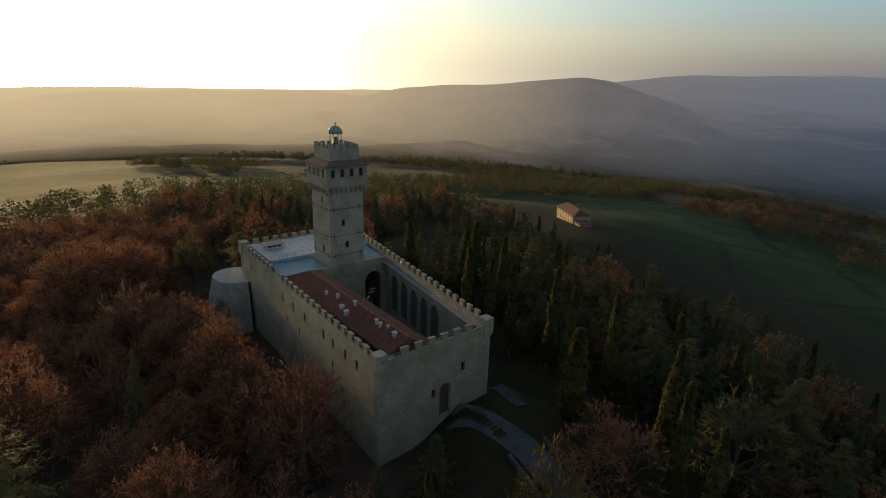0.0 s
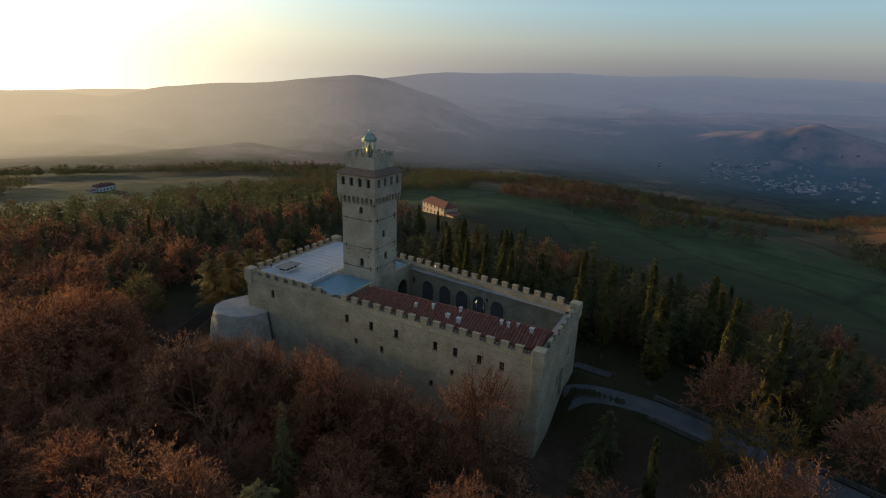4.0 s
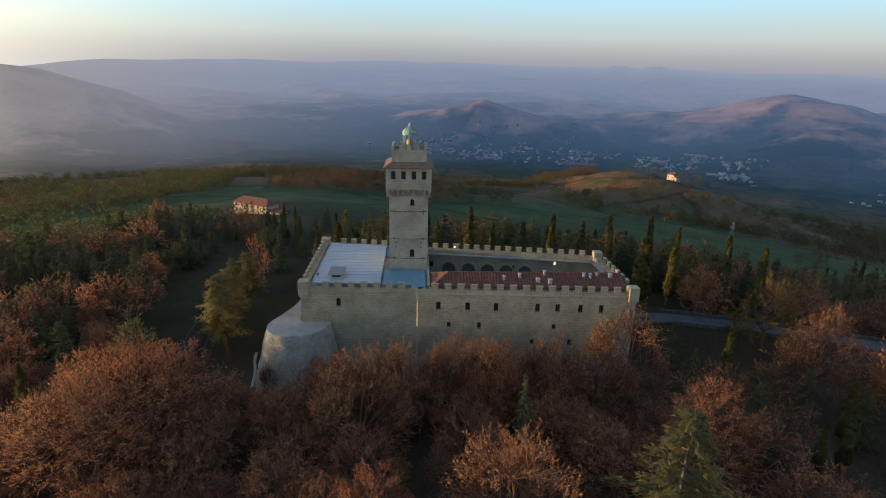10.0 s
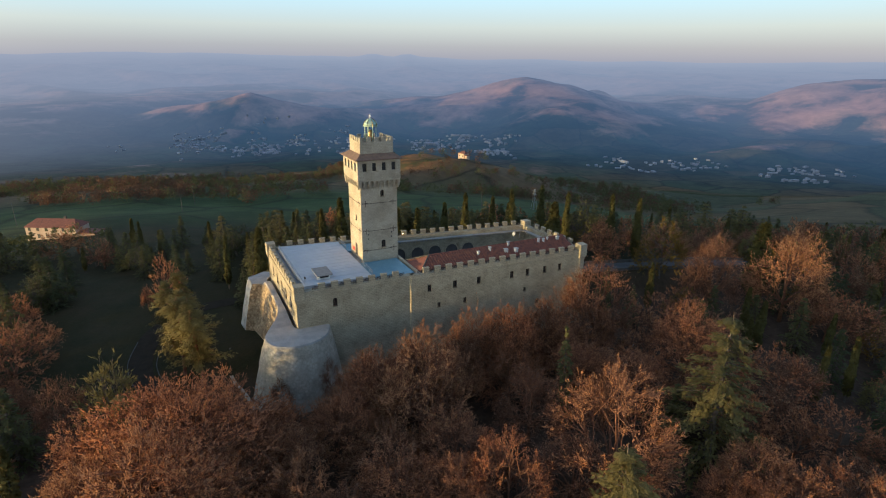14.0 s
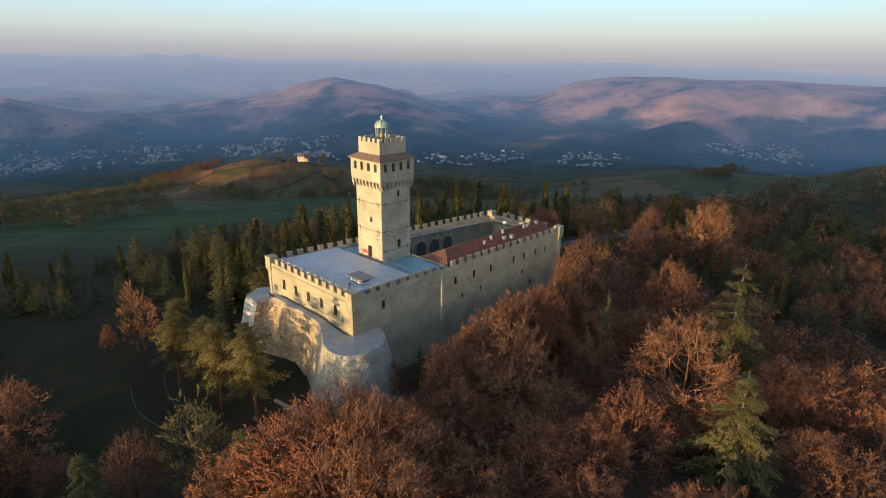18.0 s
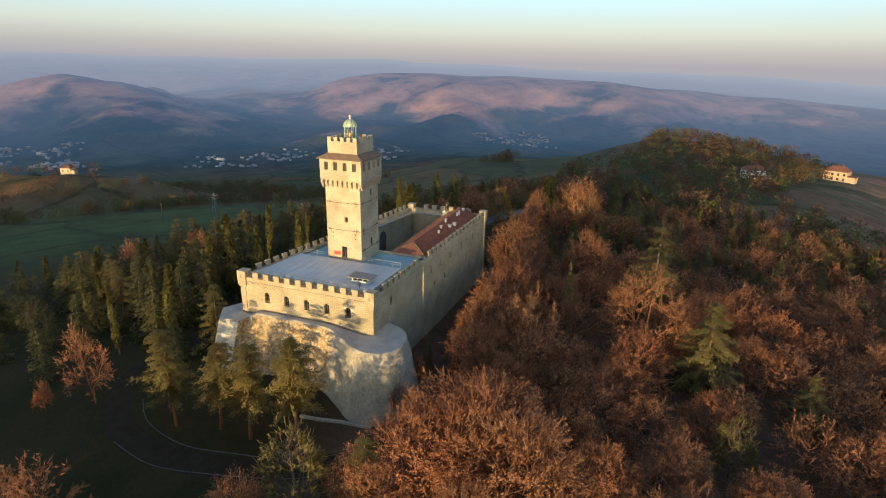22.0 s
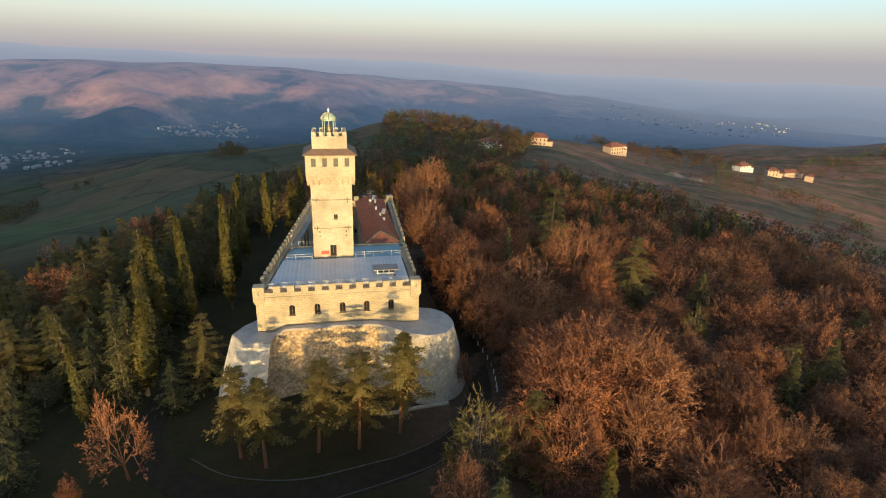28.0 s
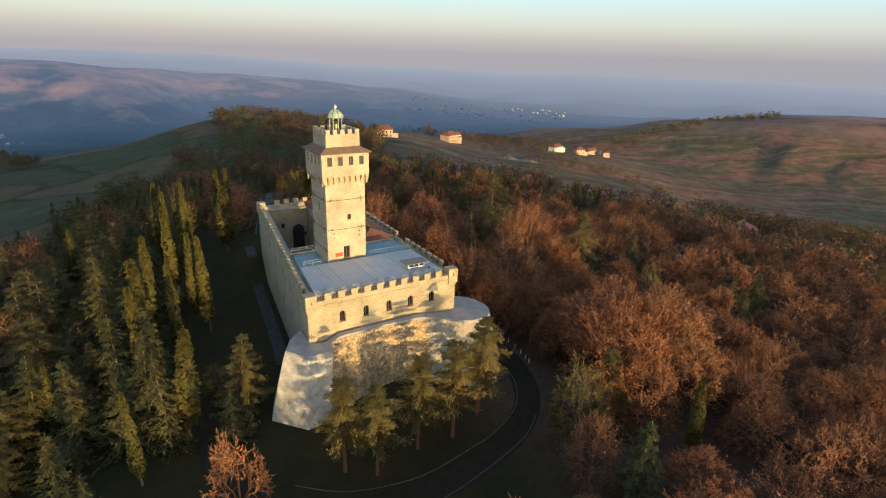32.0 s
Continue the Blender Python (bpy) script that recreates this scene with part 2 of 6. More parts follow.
M_PINE = foliage("olive_needles", (0.225, 0.172, 0.058), (0.145, 0.125, 0.045), (0.215, 0.165, 0.055))
M_WOODS = foliage("far_brown_woods", (0.165, 0.082, 0.048), (0.12, 0.066, 0.040), (0.155, 0.09, 0.05))
M_GOLD = foliage("golden_leaves", (0.26, 0.15, 0.03), (0.18, 0.10, 0.025), (0.22, 0.14, 0.03))


def metal_sheet():
    n = Nodes("pale_roof_sheet", 0.55, 0.0)
    w = n.add("ShaderNodeTexWave", Vector=n.where, Scale=0.42, Distortion=0.6, Detail=2.0)
    c = n.ramp(w.outputs["Fac"], [(0.2, (0.46, 0.455, 0.45)), (0.8, (0.50, 0.495, 0.49))])
    c = n.mix(0.6, c, n.ramp(n.noise(0.35, 5), [(0.3, (0.8, 0.8, 0.82)), (0.7, (1.05, 1.04, 1.02))]), "MULTIPLY")
    return n.colour(c).bump(w.outputs["Fac"], 0.15, 0.05).mat


M_SHEET = metal_sheet()
M_BLUE = mottled("turquoise_membrane", (0.15, 0.27, 0.31), (0.20, 0.32, 0.35), 0.8, 0.5, 0, 0.1, 6.0)


# ---- building blocks ----
def tag_mesh(name, verts, faces, mat, smooth=False):
    me = bpy.data.meshes.new(name)
    me.from_pydata(verts, [], faces)
    me.materials.append(mat)
    if smooth:
        me.polygons.foreach_set("use_smooth", [True] * len(me.polygons))
    me.update()
    return me


def thing(name, label, category, group="", at=(0, 0, 0), rz=0.0):
    ob = new(name)
    ob.empty_display_size = 0.5
    ob.matrix_basis = pose(*at, 0, 0, rz)
    return tagged(ob, label, category, group)


def mesh_part(name, me, parent, label=""):
    ob = new(name, me)
    ob.parent = parent
    return tagged(ob, label)


def part(name, bm, mat, parent, label="", smooth=False):
    me = bpy.data.meshes.new(name)
    bm.to_mesh(me)
    bm.free()
    me.materials.append(mat)
    if smooth:
        me.polygons.foreach_set("use_smooth", [True] * len(me.polygons))
    return mesh_part(name, me, parent, label)


def box(bm, x0, x1, y0, y1, z0, z1, bevel=0.0):
    vs = [bm.verts.new(p) for p in ((x0, y0, z0), (x1, y0, z0), (x1, y1, z0), (x0, y1, z0), (x0, y0, z1), (x1, y0, z1), (x1, y1, z1), (x0, y1, z1))]
    fs = [bm.faces.new([vs[i] for i in f]) for f in ((0, 3, 2, 1), (4, 5, 6, 7), (0, 1, 5, 4), (1, 2, 6, 5), (2, 3, 7, 6), (3, 0, 4, 7))]
    if bevel:
        bmesh.ops.bevel(bm, geom=list({e for f in fs for e in f.edges}), offset=bevel, segments=1, affect="EDGES")
    return bm


def blank():
    return bmesh.new()


def prism(bm, outline, z0, z1):
    """A flat outline (counter-clockwise) raised from z0 to z1."""
    a = [bm.verts.new((x, y, z0)) for x, y in outline]
    b = [bm.verts.new((x, y, z1)) for x, y in outline]
    k = len(outline)
    bm.faces.new(a[::-1])
    bm.faces.new(b)
    for i in range(k):
        bm.faces.new((a[i], a[(i + 1) % k], b[(i + 1) % k], b[i]))
    return bm


def tube(bm, p, q, r0, r1=None, sides=8, caps=True):
    p, q = Vector(p), Vector(q)
    r1 = r0 if r1 is None else r1
    turn = (q - p).to_track_quat("Z", "Y").to_matrix()
    rings = []
    for c, r in ((p, r0), (q, r1)):
        rings.append([bm.verts.new(c + turn @ Vector((math.cos(2 * math.pi * i / sides) * r, math.sin(2 * math.pi * i / sides) * r, 0))) for i in range(sides)])
    for i in range(sides):
        bm.faces.new((rings[0][i], rings[0][(i + 1) % sides], rings[1][(i + 1) % sides], rings[1][i]))
    if caps:
        bm.faces.new(rings[0][::-1])
        bm.faces.new(rings[1])
    return bm


def lathe(bm, rows, sides=24, at=(0, 0)):
    """Rows of (radius, z) turned about an upright axis."""
    rings = [[bm.verts.new((at[0] + math.cos(2 * math.pi * i / sides) * r, at[1] + math.sin(2 * math.pi * i / sides) * r, z)) for i in range(sides)] for r, z in rows]
    for a, b in zip(rings, rings[1:]):
        for i in range(sides):
            bm.faces.new((a[i], a[(i + 1) % sides], b[(i + 1) % sides], b[i]))
    bm.faces.new(rings[0][::-1])
    bm.faces.new(rings[-1])
    return bm


def wall_run(p, q, thick, z0, z1, holes=()):
    """An upright wall from p to q, its outer face on the line, its body to the left of the way; holes are (s0, s1, z0, z1, arched) along it and go through."""
    length = (Vector(q) - Vector(p)).length
    bm = blank()
    cuts = sorted({0.0, length, *[s for h in holes for s in h[:2]]})
    for s0, s1 in zip(cuts, cuts[1:]):
        mid = (s0 + s1) / 2
        over = sorted([h for h in holes if h[0] < mid < h[1]], key=lambda h: h[2])
        z = z0
        for h in over:
            if h[2] > z:
                box(bm, s0, s1, 0, thick, z, h[2])
            z = h[3]
            if h[4]:
                # arch: the corners over the round head are filled by wedges
                r = (h[1] - h[0]) / 2
                c, zc = (h[0] + h[1]) / 2, h[3] - r
                steps = 6
                for side in (-1, 1):
                    for i in range(steps):
                        a0, a1 = math.pi / 2 * i / steps, math.pi / 2 * (i + 1) / steps
                        pts = [(c + side * r * math.cos(a0), zc + r * math.sin(a0)), (c + side * r * math.cos(a1), zc + r * math.sin(a1)), (c + side * r * math.cos(a1), h[3]), (c + side * r * math.cos(a0), h[3])]
                        f = [bm.verts.new((u, 0, w)) for u, w in pts]
                        g = [bm.verts.new((u, thick, w)) for u, w in pts]
                        if side > 0:
                            f, g = f[::-1], g[::-1]
                        bm.faces.new(f)
                        bm.faces.new(g[::-1])
                        bm.faces.new((f[0], g[0], g[1], f[1]))
        if z < z1:
            box(bm, s0, s1, 0, thick, z, z1)
    bmesh.ops.remove_doubles(bm, verts=bm.verts, dist=0.0005)
    d = Vector(q) - Vector(p)
    bmesh.ops.transform(bm, matrix=Matrix.Translation((p[0], p[1], 0)) @ Matrix.Rotation(math.atan2(d.y, d.x), 4, "Z"), verts=bm.verts)
    return bm

CHIMNEYS = ((25.2, 37.2, 0.7, 0.5), (24.6, 40.2, 0.8, 0.55), (25.6, 43.5, 0.6, 0.8), (24.0, 45.0, 0.9, 0.5), (26.0, 45.7, 0.8, 0.8), (24.4, 52.4, 0.8, 0.5), (24.5, 53.6, 0.8, 0.5), (24.0, 55.0, 0.5, 0.4), (24.4, 57.4, 0.7, 0.7))
POLES = ((-205, 173, 13, False), (-205, 217, 15, True), (-242, -114, 14, False), (-236, -92, 13, False), (-295, -3, 13, False), (-250, -12, 10, False), (172, 58, 12, False), (176, 14, 11, False))


# ---- the ground: a hilltop that falls to valleys, with named ridges and a far rim of hills ----
HUB = (15.0, 30.0)
RINGS = (0, 60, 130, 220, 320, 450, 620, 850, 1200, 1500, 2300, 3600)
PROFILES = {
    20: (-10.5, -12, -18, -33, -56, -74, -82, -92, -115, -130, -150, -170),
    45: (-10.5, -11, -15, -25, -39, -48, -62, -95, -140, -155, -170, -175),
    62: (-10.5, -10.5, -13, -18, -22, -31, -55, -100, -150, -162, -165, -150),
    80: (-10.5, -10, -14, -20, -19, -19, -48, -105, -150, -158, -140, -100),
    100: (-10.5, -11, -18, -34, -45, -54, -78, -118, -152, -158, -120, -62),
    125: (-10.5, -11.5, -27, -46, -64, -88, -115, -142, -158, -160, -112, -42),
    150: (-10.5, -12.5, -31, -48, -60, -86, -116, -140, -160, -158, -108, -32),
    175: (-10.5, -12.5, -30, -46, -56, -74, -102, -134, -160, -156, -102, -26),
    205: (-10.5, -12, -21, -32, -47, -63, -88, -118, -142, -140, -98, -42),
    235: (-10.5, -11.5, -16, -28, -48, -63, -82, -102, -122, -122, -118, -125),
    270: (-10.5, -11.5, -15, -22, -36, -52, -70, -90, -110, -112, -115, -120),
    320: (-10.5, -12, -16, -26, -45, -65, -80, -100, -120, -128, -140, -150),
}
# ridges: half width, roughness, then the crest from end to end
RIDGES = (
    (300, 0.5, ((-1690, 860, -80), (-1600, 1000, -36), (-1534, 1112, -10), (-1387, 1144, -32), (-1177, 1086, -72), (-956, 1170, -128), (-808, 1164, -152))),
    (170, 0.4, ((-1700, 60, -90), (-1620, 225, -52), (-1580, 380, -92))),
    (430, 0.45, ((-1156, 1753, -75), (-1025, 1837, -21), (-926, 1892, -4), (-717, 1987, 2), (-450, 2073, -2), (-123, 2131, -17), (221, 2300, -44), (641, 2230, -66), (1030, 2080, -105), (1400, 1900, -155))),
    (300, 0.4, ((-200, -1720, -48), (-485, -1613, -42), (-710, -1520, -41), (-830, -1454, -52), (-943, -1380, -25), (-1201, -1160, 3), (-1336, -1004, 24), (-1387, -934, 15), (-1480, -785, -40), (-1530, -640, -110))),
    (80, 0.3, ((-660, 180, -112), (-560, 212, -82), (-490, 240, -62), (-428, 268, -56), (-370, 296, -66), (-300, 325, -92))),
    (55, 0.3, ((-400, -115, -64), (-372, -50, -58), (-385, 10, -66))),
    (260, 0.3, ((520, 440, -76), (640, 450, -58), (740, 430, -42), (860, 360, -28), (980, 240, -26))),
    (90, 0.3, ((30, 500, -42), (-40, 555, -56), (-100, 580, -70))),
    (240, 0.5, ((-1750, -520, -95), (-2100, -100, -90), (-2300, 500, -80))),
)
RIM = {0: -110, 20: -100, 60: -85, 90: 0, 120: 45, 150: 48, 158: 62, 180: 72, 196: 52, 208: 30, 222: -110, 235: -170, 270: -190, 320: -150, 360: -110}


def polar(x, y):
    return math.degrees(math.atan2(y - HUB[1], x - HUB[0])) % 360, math.hypot(x - HUB[0], y - HUB[1])


def between(table, a):
    keys = sorted(table)
    for k0, k1 in zip(keys, keys[1:]):
        if k0 <= a <= k1:
            u = (a - k0) / (k1 - k0)
            return table[k0] + (table[k1] - table[k0]) * u * u * (3 - 2 * u)
    return table[keys[-1]]


def crest_near(crest, x, y):
    """Distance to a crest line and its height at the nearest point."""
    best, up = 1e9, 0.0
    for (x0, y0, z0), (x1, y1, z1) in zip(crest, crest[1:]):
        dx, dy = x1 - x0, y1 - y0
        u = min(max(((x - x0) * dx + (y - y0) * dy) / (dx * dx + dy * dy), 0.0), 1.0)
        d = (x - x0 - dx * u) ** 2 + (y - y0 - dy * u) ** 2
        if d < best:
            best, up = d, z0 + (z1 - z0) * u
    return math.sqrt(best), up


def ROAD_X(y):
    return 12.6 + 0.3 * (y - 72)


def ground_z(x, y):
    az, r = polar(x, y)
    keys = sorted(PROFILES)
    ends = [(keys[-1] - 360, PROFILES[keys[-1]]), *((a, PROFILES[a]) for a in keys), (keys[0] + 360, PROFILES[keys[0]])]
    z = 0.0
    for (a0, p0), (a1, p1) in zip(ends, ends[1:]):
        if a0 <= az <= a1:
            u = (az - a0) / (a1 - a0)
            u = u * u * (3 - 2 * u)
            break
    for i in range(len(RINGS) - 1):
        if r <= RINGS[i + 1] or i == len(RINGS) - 2:
            v = min((r - RINGS[i]) / (RINGS[i + 1] - RINGS[i]), 1.0)
            v = v * v * (3 - 2 * v) * 0.5 + v * 0.5
            z = (p0[i] * (1 - v) + p0[i + 1] * v) * (1 - u) + (p1[i] * (1 - v) + p1[i + 1] * v) * u
            break
    if r > 200:
        k = min((r - 200) / 700, 1.0)
        z += k * 9 * (noise.noise((x / 300, y / 300, 3.1)) + 0.6 * noise.noise((x / 120, y / 120, 7.7)))
        if r > 1500:
            k = min((r - 1500) / 700, 1.0) * min(1.0, max(0.0, (4300 - r) / 900))
            z += k * (34 * (0.35 - abs(noise.noise((x / 520, y / 520, 9.3))) * 1.6) + 12 * noise.noise((x / 210, y / 210, 4.4)))
        for width, rough, crest in RIDGES:
            cx, cy, cz = crest[len(crest) // 2]
            if abs(x - cx) + abs(y - cy) > 3600:
                continue
            d, up = crest_near(crest, x, y)
            if d > width * 3:
                continue
            up += rough * width * 0.05 * noise.noise((x / (width * 0.5), y / (width * 0.5), 2.2))
            d *= 1 + rough * (noise.noise((x / (width * 0.8), y / (width * 0.8), 1.7)) + 0.5 * noise.noise((x / (width * 0.3), y / (width * 0.3), 8.1)))
            if up > z:
                z += (up - z) * math.exp(-(d / width) ** 2)
    if r > 2500:
        k = min((r - 2500) / 2000, 1.0)
        up = between(RIM, az) + 26 * math.exp(-((az - 160.6) / 1.3) ** 2) + 24 * math.exp(-((az - 157.2) / 0.9) ** 2)
        up += 16 * noise.noise((az / 7, 0.5, 2.0)) + 7 * noise.noise((az / 2.2, 4.5, 2.0))
        z += (up - z) * k * k
    # the drive comes to the gate on a raised terrace
    if 57 < y < 175 and r < 160:
        u, w = min((y - 57) / 3.5, 1.0), min((175 - y) / 60, 1.0)
        z += 5.0 * u * u * (3 - 2 * u) * w * w * (3 - 2 * w) * math.exp(-((x - ROAD_X(y) + 1) / 11) ** 4)
    # earth banked against the middle of the scarp
    z += 3.0 * math.exp(-((x - 13) / 7.5) ** 2 - ((y + 4) / 4.0) ** 2) - 0.8 * math.exp(-((x - 31) / 8) ** 2 - ((y + 5) / 8) ** 2)
    z += 0.35 * noise.noise((x / 14, y / 14, 0.3)) * min(r / 60, 1.0)
    return z


def ring_sheet(radii, turns):
    verts = []
    for r in radii:
        for i in range(turns):
            a = 2 * math.pi * i / turns
            x, y = HUB[0] + r * math.cos(a), HUB[1] + r * math.sin(a)
            verts.append((x, y, ground_z(x, y)))
    faces = []
    for k in range(len(radii) - 1):
        for i in range(turns):
            j = (i + 1) % turns
            faces.append((k * turns + i, (k + 1) * turns + i, (k + 1) * turns + j, k * turns + j))
    return verts, faces


def land_colour(n):
    """Colour of open country: meadows to the west, ploughed plots on the knoll, dry brown vineyards to the east."""
    bend = n.add("ShaderNodeTexNoise", Vector=n.where, Scale=0.012, Detail=3.0).outputs["Color"]
    bent = n.add("ShaderNodeVectorMath", **{})
    bent.operation = "MULTIPLY_ADD"
    n.tree.links.new(bend, bent.inputs[0])
    bent.inputs[1].default_value = (55, 55, 0)
    n.tree.links.new(n.where, bent.inputs[2])
    plot = n.add("ShaderNodeTexVoronoi", Vector=bent.outputs[0], Scale=0.011)
    plot.voronoi_dimensions = "2D"
    field = n.ramp(plot.outputs["Color"], [(0.12, (0.066, 0.069, 0.035)), (0.36, (0.080, 0.082, 0.042)), (0.46, (0.105, 0.094, 0.048)), (0.58, (0.15, 0.098, 0.052)), (0.8, (0.115, 0.088, 0.046)), (0.95, (0.055, 0.062, 0.030))])
    hedge = n.add("ShaderNodeTexVoronoi", Vector=bent.outputs[0], Scale=0.011)
    hedge.voronoi_dimensions, hedge.feature = "2D", "DISTANCE_TO_EDGE"
    split = n.add("ShaderNodeSeparateXYZ", Vector=n.where)
    away = n.add("ShaderNodeVectorMath", **{})
    away.operation = "LENGTH"
    n.tree.links.new(n.where, away.inputs[0])
    # dry eastern slopes with rows of vines
    warped = n.add("ShaderNodeSeparateXYZ", Vector=bent.outputs[0])
    down = n.math("ADD", n.math("MULTIPLY", warped.outputs[0], 0.55), n.math("MULTIPLY", warped.outputs[1], 0.83))
    along = n.math("ADD", n.math("MULTIPLY", warped.outputs[0], 0.17), n.math("MULTIPLY", warped.outputs[1], -0.11))
    strips = n.add("ShaderNodeCombineXYZ", X=along, Y=down)
    plots = n.add("ShaderNodeTexNoise", Vector=strips.outputs[0], Scale=0.021, Detail=5.0, Roughness=0.6)
    vines = n.ramp(plots.outputs["Fac"], [(0.32, (0.10, 0.075, 0.048)), (0.40, (0.17, 0.135, 0.075)), (0.455, (0.21, 0.155, 0.085)), (0.475, (0.34, 0.165, 0.115)), (0.515, (0.30, 0.145, 0.10)), (0.54, (0.16, 0.13, 0.072)), (0.59, (0.18, 0.14, 0.08)), (0.61, (0.30, 0.155, 0.105)), (0.68, (0.11, 0.08, 0.05))])
    vines = n.mix(0.5, vines, n.ramp(n.noise(0.09, 5, 0.7), [(0.36, (0.5, 0.5, 0.5)), (0.62, (1.25, 1.2, 1.15))]), "MULTIPLY")
    dry = n.ramp(n.math("MULTIPLY_ADD", split.outputs[0], 0.004, 0.0), [(0.4, (0, 0, 0)), (0.8, (0.9, 0.9, 0.9))])
    field = n.mix(dry, field, vines)
    meadow = n.ramp(n.math("MULTIPLY_ADD", split.outputs[0], -0.004, 0.0), [(0.40, (0, 0, 0)), (0.62, (1, 1, 1))])
    close = n.ramp(n.math("MULTIPLY", away.outputs["Value"], 0.001), [(0.34, (0.85, 0.85, 0.85)), (0.46, (0, 0, 0))])
    field = n.mix(n.mix(1.0, meadow, close, "MULTIPLY"), field, n.ramp(n.noise(0.02, 4), [(0.35, (0.044, 0.073, 0.025)), (0.65, (0.068, 0.099, 0.034))]))
    # ploughed orange earth over the crest of the knoll
    spot = n.add("ShaderNodeVectorMath", **{})
    spot.operation = "DISTANCE"
    n.tree.links.new(bent.outputs[0], spot.inputs[0])
    spot.inputs[1].default_value = (-455, 272, -66)
    ploughed = n.ramp(n.math("MULTIPLY", spot.outputs["Value"], 0.005), [(0.26, (1, 1, 1)), (0.42, (0, 0, 0))])
    field = n.mix(ploughed, field, n.ramp(n.noise(0.03, 5, 0.6), [(0.38, (0.10, 0.085, 0.030)), (0.5, (0.25, 0.115, 0.045)), (0.62, (0.30, 0.13, 0.05))]))
    lines = n.mix(dry, n.ramp(hedge.outputs["Distance"], [(0.010, (0.6, 0.6, 0.6)), (0.045, (0, 0, 0))]), (0, 0, 0))
    field = n.mix(lines, field, (0.035, 0.03, 0.018))
    return n.mix(0.8, field, n.ramp(n.noise(0.05, 6, 0.7), [(0.32, (0.55, 0.55, 0.52)), (0.68, (1.25, 1.2, 1.15))]), "MULTIPLY"), split, away


def ground_material():
    n = Nodes("winter_ground", 0.95)
    n.bsdf.inputs["Specular IOR Level"].default_value = 0.1
    field, split, away = land_colour(n)
    grass = n.ramp(n.noise(0.12, 6, 0.65), [(0.3, (0.027, 0.025, 0.009)), (0.5, (0.038, 0.031, 0.012)), (0.7, (0.054, 0.036, 0.016))])
    litter = n.ramp(n.noise(0.3, 6, 0.7), [(0.3, (0.06, 0.038, 0.024)), (0.7, (0.115, 0.07, 0.042))])
    east = n.ramp(n.math("MULTIPLY_ADD", split.outputs[0], 0.02, 0.0), [(0.35, (0, 0, 0)), (0.6, (1, 1, 1))])
    near = n.mix(east, grass, litter)
    far = n.ramp(n.math("MULTIPLY", away.outputs["Value"], 0.001), [(0.16, (0, 0, 0)), (0.26, (1, 1, 1))])
    c = n.mix(far, near, field)
    g = n.noise(1.5, 6, 0.7)
    c = n.mix(0.7, c, n.ramp(g, [(0.3, (0.65, 0.65, 0.65)), (0.7, (1.2, 1.2, 1.2))]), "MULTIPLY")
    return n.colour(c).bump(g, 0.5, 0.2).mat


